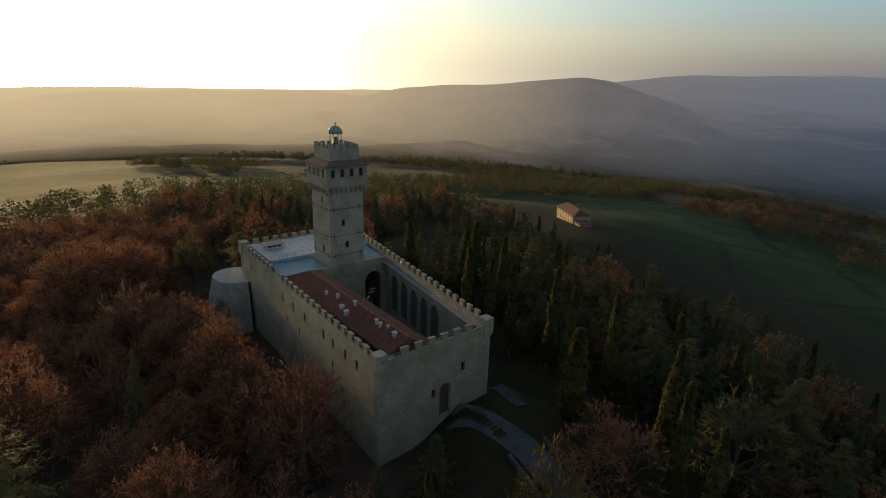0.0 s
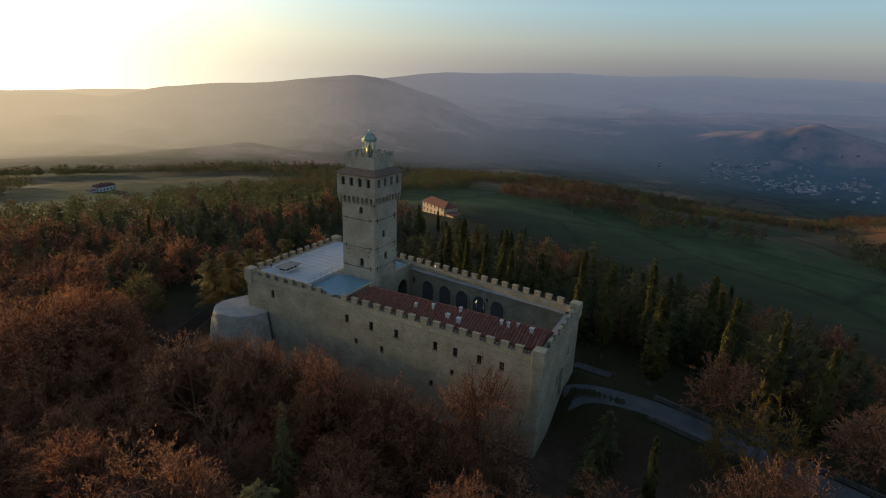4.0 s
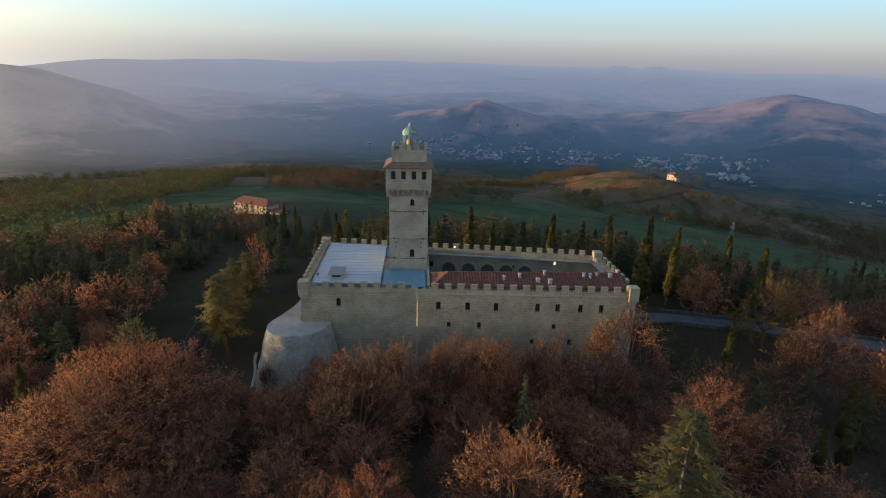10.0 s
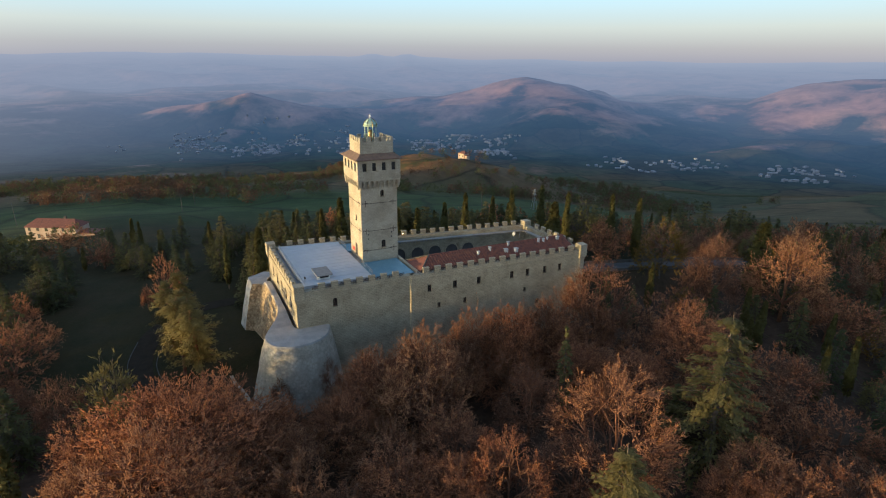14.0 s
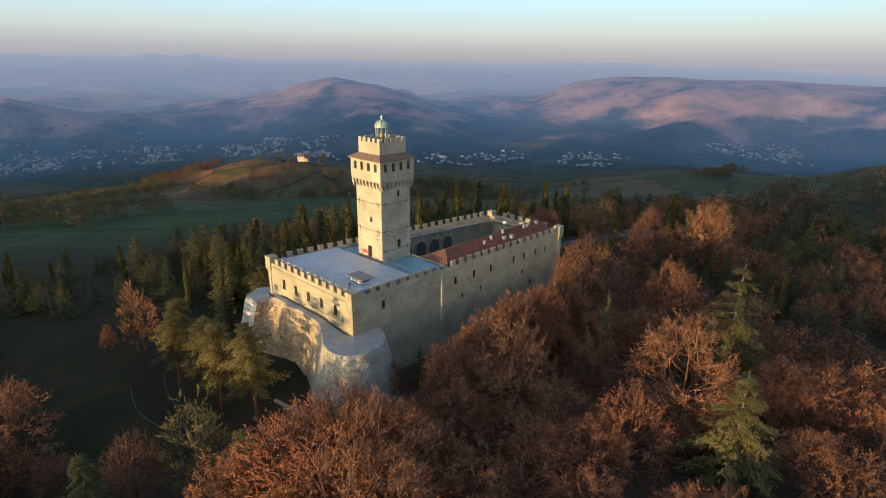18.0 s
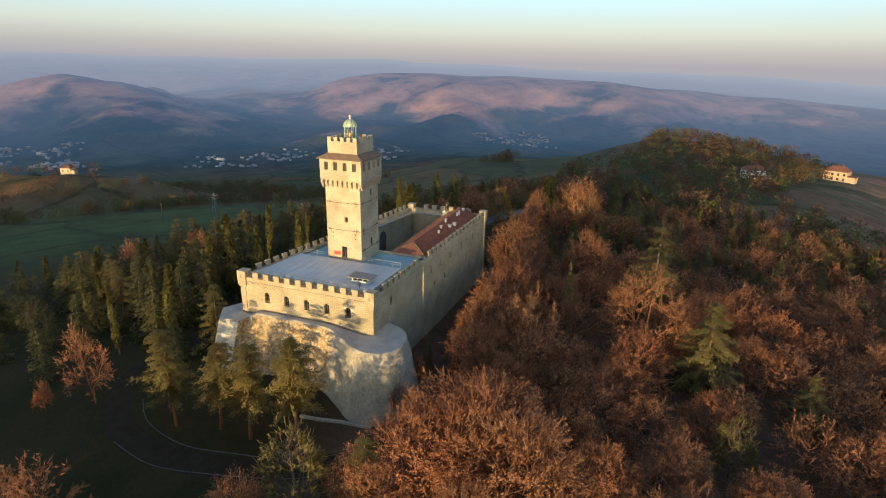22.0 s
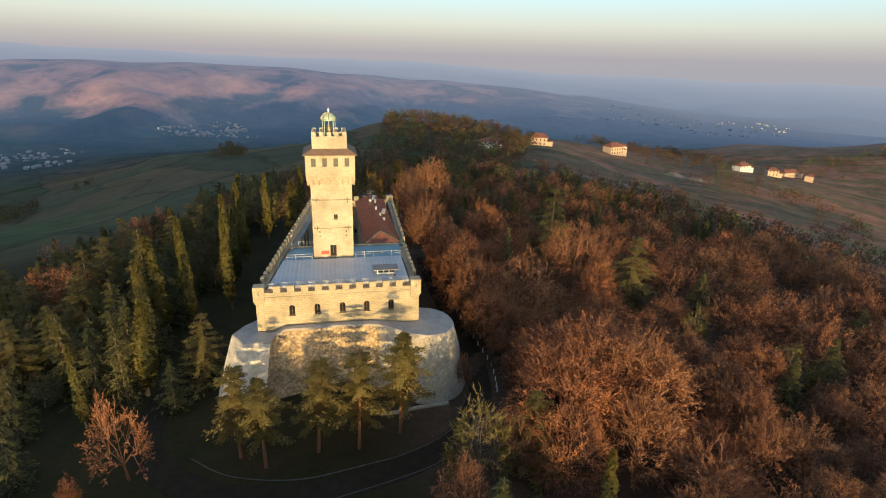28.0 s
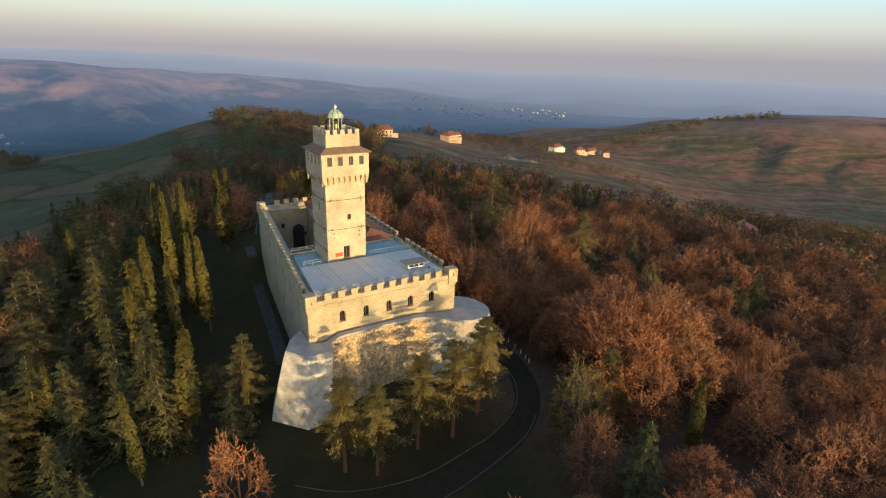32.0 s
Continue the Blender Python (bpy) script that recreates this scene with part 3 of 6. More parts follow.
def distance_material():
    """Far hills: fields and woods under painted, glowing winter haze that thickens with distance."""
    n = Nodes("far_hills_painted_haze", 1.0)
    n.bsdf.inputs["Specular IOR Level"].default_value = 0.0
    field, split, away = land_colour(n)
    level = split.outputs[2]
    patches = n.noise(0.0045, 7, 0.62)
    # land cover by height, painted dark like shade below and sunlit on the heights
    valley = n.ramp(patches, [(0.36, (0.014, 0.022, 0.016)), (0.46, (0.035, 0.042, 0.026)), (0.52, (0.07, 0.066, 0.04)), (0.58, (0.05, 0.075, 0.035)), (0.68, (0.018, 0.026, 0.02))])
    sunlit_downs = n.ramp(n.noise(0.0055, 6, 0.6), [(0.36, (0.06, 0.045, 0.032)), (0.45, (0.40, 0.205, 0.145)), (0.56, (0.55, 0.29, 0.20)), (0.64, (0.40, 0.225, 0.15)), (0.72, (0.13, 0.10, 0.065))])
    sunlit_bare_hills = n.ramp(n.math("ADD", n.math("MULTIPLY_ADD", level, 0.006, 0.74), n.math("MULTIPLY_ADD", patches, 1.8, -0.9)), [(0.05, (0, 0, 0)), (0.26, (1, 1, 1))])
    country = n.mix(sunlit_bare_hills, n.mix(0.5, valley, field), sunlit_downs)
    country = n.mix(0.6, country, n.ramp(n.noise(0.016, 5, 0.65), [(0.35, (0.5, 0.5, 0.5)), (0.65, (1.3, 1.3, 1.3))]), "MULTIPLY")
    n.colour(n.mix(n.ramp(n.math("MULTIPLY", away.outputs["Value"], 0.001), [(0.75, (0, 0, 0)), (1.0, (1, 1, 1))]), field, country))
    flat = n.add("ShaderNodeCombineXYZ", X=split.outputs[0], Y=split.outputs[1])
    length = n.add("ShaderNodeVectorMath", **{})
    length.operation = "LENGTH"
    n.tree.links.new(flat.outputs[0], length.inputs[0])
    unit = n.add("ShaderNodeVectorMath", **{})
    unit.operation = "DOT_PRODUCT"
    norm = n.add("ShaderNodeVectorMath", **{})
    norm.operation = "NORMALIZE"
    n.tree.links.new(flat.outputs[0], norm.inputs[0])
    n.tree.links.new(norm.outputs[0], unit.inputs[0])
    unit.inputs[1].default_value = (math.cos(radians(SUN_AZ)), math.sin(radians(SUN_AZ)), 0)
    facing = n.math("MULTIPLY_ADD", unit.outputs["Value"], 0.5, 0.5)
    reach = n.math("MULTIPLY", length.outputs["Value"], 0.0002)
    # haze colours: warm glow painted towards the sun, blue elsewhere
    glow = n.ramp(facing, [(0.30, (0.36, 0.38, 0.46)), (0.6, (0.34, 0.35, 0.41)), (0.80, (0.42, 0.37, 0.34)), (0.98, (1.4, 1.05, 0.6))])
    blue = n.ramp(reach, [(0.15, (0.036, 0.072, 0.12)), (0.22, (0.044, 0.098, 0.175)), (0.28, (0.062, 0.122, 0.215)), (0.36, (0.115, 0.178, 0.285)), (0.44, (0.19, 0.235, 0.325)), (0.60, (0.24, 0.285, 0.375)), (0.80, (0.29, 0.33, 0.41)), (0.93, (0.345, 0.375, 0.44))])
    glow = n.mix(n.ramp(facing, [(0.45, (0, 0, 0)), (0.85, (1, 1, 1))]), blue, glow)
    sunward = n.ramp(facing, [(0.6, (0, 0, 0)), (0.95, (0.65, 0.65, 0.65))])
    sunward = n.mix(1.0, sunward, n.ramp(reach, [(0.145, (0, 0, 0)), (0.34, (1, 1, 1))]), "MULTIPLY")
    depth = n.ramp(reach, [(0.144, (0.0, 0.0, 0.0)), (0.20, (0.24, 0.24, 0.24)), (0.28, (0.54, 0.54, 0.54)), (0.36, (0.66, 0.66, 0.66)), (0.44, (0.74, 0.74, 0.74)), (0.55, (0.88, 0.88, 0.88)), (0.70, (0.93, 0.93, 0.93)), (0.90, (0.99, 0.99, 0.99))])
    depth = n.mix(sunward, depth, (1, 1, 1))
    # the painted haze is emission laid over the land colour
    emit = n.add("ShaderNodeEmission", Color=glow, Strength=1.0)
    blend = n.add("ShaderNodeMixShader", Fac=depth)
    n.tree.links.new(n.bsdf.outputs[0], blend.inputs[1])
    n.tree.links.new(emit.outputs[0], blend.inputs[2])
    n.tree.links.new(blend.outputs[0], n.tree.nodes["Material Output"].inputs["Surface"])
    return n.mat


M_GROUND = ground_material()
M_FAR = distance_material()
near_radii = [0.5, 8, 16, 24, 32, 40, 48, 56, 64, 72, 80, 90, 100, 112, 125, 140, 155, 172, 190, 210, 232, 256, 282, 310, 340, 374, 410, 450, 495, 545, 600, 660, 720]
v, fc = ring_sheet(near_radii, 420)
fc.append(tuple(range(419, -1, -1))[::-1])
ground = new("ground", tag_mesh("ground", v, fc, M_GROUND, True))
tagged(ground, "grassy winter hilltop with leaf litter under the trees", "ground", kind="structure")
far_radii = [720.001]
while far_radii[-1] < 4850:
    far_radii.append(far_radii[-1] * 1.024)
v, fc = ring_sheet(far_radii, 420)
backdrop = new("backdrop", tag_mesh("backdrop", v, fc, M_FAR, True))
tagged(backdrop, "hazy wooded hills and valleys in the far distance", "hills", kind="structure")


# ---- the castle ----
FL, FR = (0.3, 0.0), (27.55, 0.0)
ES, EN = (27.9, 21.0), (28.15, 21.2)
GR, GL = (29.5, 61.0), (8.1, 60.5)
SILL, TOP = 6.5, 7.6
castle = thing("castle", "pale stone castle with crenellated walls and red tiled wing", "castle")


def on(p, q, s, off=0.0):
    d = (Vector(q) - Vector(p)).normalized()
    return Vector((p[0] + d.x * s + d.y * off, p[1] + d.y * s - d.x * off))


def window(parent, p, q, s, z0, z1, width, arched, thick=1.2):
    """A deep-set window in a wall: frame, dark pane, bars and sill."""
    d = Vector(q) - Vector(p)
    w = new("window")
    w.parent = parent
    c = on(p, q, s)
    w.matrix_basis = pose(c.x, c.y, z0, 0, 0, math.degrees(math.atan2(d.y, d.x)))
    h, hw = z1 - z0, width / 2
    bm = blank()
    for a, b, e, g in ((-hw, -hw + 0.07, 0, h), (hw - 0.07, hw, 0, h), (-hw + 0.07, hw - 0.07, 0, 0.07), (-0.03, 0.03, 0.07, h)):
        box(bm, a, b, 0.28, 0.36, e, g)
    fr = part("frame", bm, M_WOOD, w, "brown wooden frame")
    part("pane", box(blank(), -hw, hw, 0.37, 0.40, 0, h), M_GLASS, w, "dark glass")
    part("sill", box(blank(), -hw - 0.12, hw + 0.12, -0.10, 0.2, -0.12, 0.0, 0.02), M_STONE, w)
    return w


def dark_glass():
    n = Nodes("dark_glass", 0.12)
    return n.colour(n.ramp(n.noise(1.2), [(0.3, (0.012, 0.012, 0.014)), (0.7, (0.03, 0.028, 0.026))])).mat


M_GLASS = dark_glass()
FACADE_W = [(c - 0.5, c + 0.5, 2.2, 4.1, True) for c in (5.75, 9.9, 14.1, 18.2, 22.4)]
EAST_S = [(6.4, 7.2, 2.9, 4.5, True)]
EAST_N = [(s - 21.4 - 0.42, s - 21.4 + 0.42, 2.6, 4.1, False) for s in (25.15, 30.5, 35.7, 43.3, 47.0, 51.2, 55.0)] + [(24.8, 25.5, -0.9, 0.1, False), (5.4, 6.1, -0.9, 0.1, False), (11.0, 11.7, -1.0, 0.2, False), (21.0, 21.7, -4.0, -3.1, False), (28.0, 28.8, -4.2, -3.0, False)]
WEST = [(60.5 - y - 0.4, 60.5 - y + 0.4, z, z + 1.4, False) for y in (8, 16, 24, 33, 42) for z in ((2.2, -3.4) if y < 30 else (2.2,))]
GATE = [(11.2, 13.4, -6.6, -1.0, True), (9.6, 10.3, -2.6, -1.3, False), (15.4, 16.2, 0.2, 1.5, False)]
for nm, p, q, th, holes in (("wall_south", FL, FR, 1.2, FACADE_W), ("wall_east", FR, ES, 1.2, EAST_S), ("wall_east", EN, GR, 1.2, EAST_N), ("wall_north", GR, GL, 1.2, GATE), ("wall_west", GL, FL, 1.2, WEST)):
    part(nm, wall_run(p, q, th, -11.0, SILL, holes), M_STONE, castle)
    for s0, s1, z0, z1, arched in holes:
        if z1 - z0 < 3:
            window(castle, p, q, (s0 + s1) / 2, z0, z1, s1 - s0, arched)
    bm = blank()
    length = (Vector(q) - Vector(p)).length
    box(bm, 0, length, -0.14, -0.003, 5.55, 5.8, 0.04)
    d = Vector(q) - Vector(p)
    bmesh.ops.transform(bm, matrix=Matrix.Translation((*p, 0)) @ Matrix.Rotation(math.atan2(d.y, d.x), 4, "Z"), verts=bm.verts)
    part("string_course", bm, M_STONE, castle)
part("wall_return", prism(blank(), [(27.9, 21.0), (28.15, 21.2), (27.0, 22.6), (26.7, 21.0)], -11, SILL), M_STONE, castle)
gate_door = part("gate_door", box(blank(), 0, 2.2, 0.5, 0.62, -6.6, -1.05), M_WOOD, castle, "dark wooden gate leaf")
d = Vector(GL) - Vector(GR)
c = on(GR, GL, 11.2)
gate_door.matrix_basis = pose(c.x, c.y, 0, 0, 0, math.degrees(math.atan2(d.y, d.x)))


def merlon_mesh(width, height, thick):
    bm = box(blank(), -width / 2, width / 2, 0, thick, 0, height - 0.1, 0.03)
    box(bm, -width / 2 - 0.04, width / 2 + 0.04, -0.04, thick + 0.04, height - 0.1, height, 0.02)
    me = bpy.data.meshes.new("merlon")
    bm.to_mesh(me)
    bm.free()
    me.materials.append(M_STONE)
    return me


bm = blank()
for z in (0.14, 0.34, 0.54):
    box(bm, -0.58, 0.58, 0.24, 0.29, z, z + 0.1)
box(bm, -0.03, 0.03, 0.29, 0.33, 0.0, 0.64)
RAIL = bpy.data.meshes.new("crenel_rail")
bm.to_mesh(RAIL)
bm.free()
RAIL.materials.append(M_IRON)
MERLON = merlon_mesh(1.2, TOP - SILL, 0.5)
for p, q, start, stop in ((FL, FR, 1.75, 1.75), (FR, ES, 2.9, 1.0), (EN, GR, 1.3, 1.9), (GR, GL, 2.9, 2.9), (GL, FL, 1.9, 2.9)):
    d = Vector(q) - Vector(p)
    run = d.length - start - stop
    count = max(2, round((run - 1.15) / 2.32))
    step = (run - 1.15) / count
    for i in range(count + 1):
        ob = mesh_part("crenel_rail", RAIL, castle)
        c = on(p, q, start + 0.575 + i * step)
        ob.matrix_basis = pose(c.x, c.y, SILL, 0, 0, math.degrees(math.atan2(d.y, d.x)))
    for i in range(count):
        ob = mesh_part("merlon", MERLON, castle)
        c = on(p, q, start + 1.15 + step / 2 - 0.575 + i * step)
        ob.matrix_basis = pose(c.x, c.y, SILL + 0.003, 0, 0, math.degrees(math.atan2(d.y, d.x))) @ Matrix.Diagonal((step / 2.32, 1, random.uniform(0.97, 1.03), 1))
for (x, y), (sx, sy) in ((FL, (1, 1)), (FR, (-1, 1)), (GR, (-1, -1)), (GL, (1, -1))):
    bm = blank()
    x0, x1 = sorted((x - sx * 0.32, x + sx * 1.5))
    y0, y1 = sorted((y - sy * 0.32, y + sy * 1.5))
    box(bm, x0, x1, y0, y1, 5.0, TOP + 0.05, 0.05)
    box(bm, x0 + 0.16 * (sx > 0), x1 - 0.16 * (sx < 0), y0 + 0.16 * (sy > 0), y1 - 0.16 * (sy < 0), 4.6, 4.997, 0.03)
    part("corner_turret", bm, M_STONE, castle)
    # no slit is cut: a thin dark plate gives its shade
    bm = blank()
    box(bm, x + sx * 0.5, x + sx * 0.64, y - sy * 0.33 - 0.004, y - sy * 0.33 + 0.004, 6.3, 6.8)
    part("arrow_slit", bm, M_DARK, castle)

# roof deck of the south block, gutters, turquoise terraces beside the tower
part("gutter_floor", prism(blank(), [(0.9, 0.9), (26.7, 0.9), (27.0, 23.0), (3.9, 23.0)], 5.7, 6.0), M_CAP, castle, "grey gutter floor")
deck = part("roof_deck", prism(blank(), [(2.3, 1.9), (26.0, 1.9), (26.2, 14.3), (3.9, 14.3)], 6.003, 6.9), M_SHEET, castle, "pale ribbed sheet roof deck")
for i in range(14):
    x = 3.2 + i * 1.7
    bm = box(blank(), x, x + 0.06, 2.0 + 0.0, 14.2, 6.903, 6.94)
    part("standing_seam", bm, M_SHEET, deck)
part("terrace", prism(blank(), [(4.0, 14.5), (9.4, 14.5), (9.4, 22.9), (5.2, 22.9)], 6.003, 6.3), M_BLUE, castle, "turquoise terrace membrane")
part("terrace", prism(blank(), [(17.3, 14.5), (26.6, 14.5), (26.8, 22.6), (17.3, 22.6)], 6.003, 6.3), M_BLUE, castle, "turquoise terrace membrane")
part("terrace_wall", wall_run((26.9, 23.4), (3.6, 23.4), 0.5, -5.6, 6.55, [(17.3, 21.2, -5.5, 3.8, True)]), M_STONE, castle)
part("courtyard_floor", prism(blank(), [(4.2, 22.0), (28.0, 22.0), (28.4, 59.9), (9.2, 59.6)], -6.2, -5.6), M_COURT, castle, "grey courtyard paving")


def railing(parent, p, q, z, height=1.05, post=1.6):
    d = (Vector(q) - Vector(p))
    rail = new("railing")
    rail.parent = parent
    rail.matrix_basis = pose(p[0], p[1], z, 0, 0, math.degrees(math.atan2(d.y, d.x)))
    k = max(1, round(d.length / post))
    for i in range(k + 1):
        part("post", box(blank(), i * d.length / k - 0.025, i * d.length / k + 0.025, -0.025, 0.025, 0, height), M_RAIL, rail)
    for zz in (height, height * 0.55):
        part("bar", box(blank(), 0, d.length, -0.03, 0.03, zz - 0.02, zz + 0.03), M_RAIL, rail)


railing(castle, (4.6, 14.4), (9.3, 14.4), 6.9)
railing(castle, (17.4, 14.4), (26.1, 14.4), 6.9)
railing(castle, (5.0, 23.1), (9.3, 23.1), 6.55)
railing(castle, (2.4, 2.1), (25.8, 2.1), 6.9, 0.5)
# wall walk round the courtyard, on a corbelled ledge
for p, q, s in ((GL, FL, 37.0), (GR, GL, 21.3)):
    bm = blank()
    box(bm, 1.2, s, 1.203, 2.1, 5.4, 5.6)
    for i in range(int(s / 0.7) - 2):
        box(bm, 1.5 + i * 0.7, 1.72 + i * 0.7, 1.203, 1.9, 5.05, 5.397)
    d = Vector(q) - Vector(p)
    bmesh.ops.transform(bm, matrix=Matrix.Translation((*p, 0)) @ Matrix.Rotation(math.atan2(d.y, d.x), 4, "Z"), verts=bm.verts)
    part("wall_walk", bm, M_CAP, castle, "pale ledge of the wall walk")
# blind arches on the inner face of the west wall
for s in (15.8, 19.9, 24.0, 28.2, 32.6):
    bm = blank()
    r, k = 1.45, 10
    pts = [(-r, -4.2), (r, -4.2)] + [(r * math.cos(math.pi * i / k), 2.2 + r * math.sin(math.pi * i / k)) for i in range(k + 1)]
    f = [bm.verts.new((u, 1.21, w)) for u, w in pts]
    bm.faces.new(f[::-1])
    inner = part("blind_arch", bm, M_ROAD, castle, "grey blind arch panel")
    bm = blank()
    for i in range(k):
        a0, a1 = math.pi * i / k, math.pi * (i + 1) / k
        quad = [(math.cos(a) * rr, 2.2 + math.sin(a) * rr) for a, rr in ((a0, r), (a1, r), (a1, r + 0.35), (a0, r + 0.35))]
        lo = [bm.verts.new((u, 1.203, w)) for u, w in quad]
        hi = [bm.verts.new((u, 1.40, w)) for u, w in quad]
        bm.faces.new(hi[::-1])
        for j in range(4):
            bm.faces.new((lo[j], lo[(j + 1) % 4], hi[(j + 1) % 4], hi[j]))
    for u in (-r - 0.35, r):
        box(bm, u, u + 0.35, 1.203, 1.40, -5.6, 2.2)
    arch = part("arch_surround", bm, M_STONE, castle)
    d = Vector(FL) - Vector(GL)
    c = on(GL, FL, s)
    for o in (inner, arch):
        o.matrix_basis = pose(c.x, c.y, 0, 0, 0, math.degrees(math.atan2(d.y, d.x)))

# arched dark panel on solid wall, painting the shade inside a portal
bm = blank()
pts = [(-1.5, -5.5), (1.5, -5.5)] + [(1.5 * math.cos(math.pi * i / 10), -0.6 + 1.5 * math.sin(math.pi * i / 10)) for i in range(11)]
lo = [bm.verts.new((u, 0, w)) for u, w in pts]
hi = [bm.verts.new((u, -0.05, w)) for u, w in pts]
bm.faces.new(hi)
for i in range(len(pts)):
    bm.faces.new((lo[i], lo[(i + 1) % len(pts)], hi[(i + 1) % len(pts)], hi[i]))
part("inner_portal", bm, M_DARK, castle, "dark arched portal to the courtyard").matrix_basis = pose(17.6, 59.52, 0, 0, 0, 1.3)
# red tiled wing along the east wall
part("wing_wall", wall_run((20.0, 59.6), (20.0, 23.7), 0.6, -5.6, 6.4, [(s - 0.5, s + 0.5, 1.5, 3.4, False) for s in (4, 9, 14, 19, 24, 29)]), M_STONE, castle)
RW, RE, RX, RS, RN = 19.6, 27.3, 23.4, 23.6, 59.7
bm = blank()
pts = [(RW, RS, 6.3), (RE, RS, 6.5), (RE, RN, 6.5), (RW, RN, 6.3), (RX, RS + 3.4, 8.1), (RX, RN, 8.1)]
top = [bm.verts.new(p) for p in pts]
low = [bm.verts.new((x, y, z - 0.25)) for x, y, z in pts[:4]]
for fidx in ((0, 1, 4), (1, 2, 5, 4), (3, 0, 4, 5), (2, 3, 5)):
    bm.faces.new([top[i] for i in fidx])
bm.faces.new(low[::-1])
for i in range(4):
    bm.faces.new((low[i], low[(i + 1) % 4], top[(i + 1) % 4], top[i]))
wing_roof = part("tiled_roof", bm, M_TILE, castle, "red terracotta tiled roof")


def tile_rows():
    """Barrel tile ribs running down both slopes."""
    verts, faces = [], []
    y = RS + 0.2
    while y < RN - 0.15:
        for xe, ze in ((RW, 6.3), (RE, 6.5)):
            t = min(1.0, (y - RS) / 3.4)
            xt, zt = xe + (RX - xe) * t, ze + (8.1 - ze) * t
            steps = max(1, round(abs(xt - xe) / 1.15))
            for k in range(steps):
                a, b = k / steps, (k + 1) / steps
                base = len(verts)
                lift = 0.02 * (1 + random.random())
                for u, up, wdt in ((a, lift + 0.06, 0.19), (b, lift + 0.03, 0.16)):
                    cx, cz = xe + (xt - xe) * u, ze + (zt - ze) * u
                    verts += [(cx, y - wdt, cz + 0.005), (cx, y - wdt * 0.5, cz + 0.12 + up), (cx, y + wdt * 0.5, cz + 0.12 + up), (cx, y + wdt, cz + 0.005)]
                for j in range(3):
                    faces.append((base + j, base + j + 1, base + 5 + j, base + 4 + j))
                faces.append((base, base + 1, base + 2, base + 3))
        y += 0.56
    return verts, faces


v, fc = tile_rows()
tagged(mesh_part("roof_tiling", tag_mesh("roof_tiling", v, fc, M_TILE), castle), kind="stuff")
bm = blank()
tube(bm, (RX, RS + 3.4, 8.17), (RX, RN, 8.17), 0.16, sides=8)
part("ridge_tiles", bm, M_TILE, castle)
bm = blank()
tube(bm, (RW, RS, 6.4), (RX, RS + 3.4, 8.17), 0.15, sides=8)
tube(bm, (RE, RS, 6.6), (RX, RS + 3.4, 8.17), 0.15, sides=8)
part("hip_tiles", bm, M_KERB, castle, "pale mortared hip tiles")


def roof_z(x):
    return 8.1 - (abs(x - RX) / (RX - RW if x < RX else RE - RX)) * (1.8 if x < RX else 1.6)


def chimney(x, y, tall, wide):
    ch = thing("chimney", "small white rendered chimney on the tiled roof", "chimney", "roof chimneys", (x, y, roof_z(x) - 0.15), random.uniform(-4, 4))
    part("shaft", box(blank(), -wide / 2, wide / 2, -wide / 2, wide / 2, -0.2, tall, 0.02), M_VENT, ch)
    for sx in (-1, 1):
        for sy in (-1, 1):
            cx, cy = sx * (wide / 2 - 0.07), sy * (wide / 2 - 0.07)
            part("vent_post", box(blank(), cx - 0.05, cx + 0.05, cy - 0.05, cy + 0.05, tall + 0.002, tall + 0.2), M_VENT, ch)
    part("cap", box(blank(), -wide / 2 - 0.1, wide / 2 + 0.1, -wide / 2 - 0.1, wide / 2 + 0.1, tall + 0.2, tall + 0.3, 0.03), M_VENT, ch, "white cap slab")


for x, y, tall, wide in CHIMNEYS:
    chimney(x, y, tall * 0.85, wide * 0.8)

# ---- the scarp: a battered skirt with two bastions round the south end ----
RIM = [(0.5, 5.0), (-2.2, 2.2), (-3.7, -0.7), (-1.4, -4.3), (2.7, -4.1), (3.3, -1.8), (7, -1.6), (12, -1.5), (17, -1.6), (20.5, -2.1), (23.4, -3.4), (26.2, -5.0), (29, -5.8), (31.8, -4.9), (33.4, -2.2), (33.1, 1.2), (31.4, 3.9), (28.2, 5.4)]
FOOT = [(-2.0, 7.5), (-5.2, 3.6), (-7.0, -1.8), (-2.7, -6.8), (1.2, -6.4), (3.0, -4.6), (7, -4.4), (12, -4.2), (17, -4.3), (20.5, -5.0), (24.0, -6.8), (26.6, -8.4), (29.6, -8.8), (33.2, -7.2), (35.6, -3.2), (35.4, 2.2), (33.0, 5.6), (28.5, 7.5)]
bastion = thing("bastion", "battered scarp with angular and rounded bastions of worn pale masonry", "bastion")


def smooth_line(pts, steps):
    out = []
    for i in range(len(pts) - 1):
        p0, p1, p2, p3 = (Vector(pts[max(0, min(len(pts) - 1, i + k))]) for k in (-1, 0, 1, 2))
        for s in range(steps):
            t = s / steps
            out.append(0.5 * ((2 * p1) + (p2 - p0) * t + (2 * p0 - 5 * p1 + 4 * p2 - p3) * t * t + (3 * p1 - p0 - 3 * p2 + p3) * t ** 3))
    return out + [Vector(pts[-1])]


def sharp_then_smooth(pts, corners, steps):
    """A line with true corners up to one point and a curve after it."""
    out = [Vector(pts[i]).lerp(Vector(pts[i + 1]), s / steps) for i in range(corners) for s in range(steps)]
    return out + smooth_line(pts[corners:], steps)


def ledge_z(x, y):
    """The walk along the curtain stands proud of the bastions' caps."""
    up = min(max((x - 3.2) / 1.6, 0), 1) * min(max((25.5 - x) / 6.0, 0), 1)
    return -0.27 + 0.85 * up if y < 0.5 else -0.27


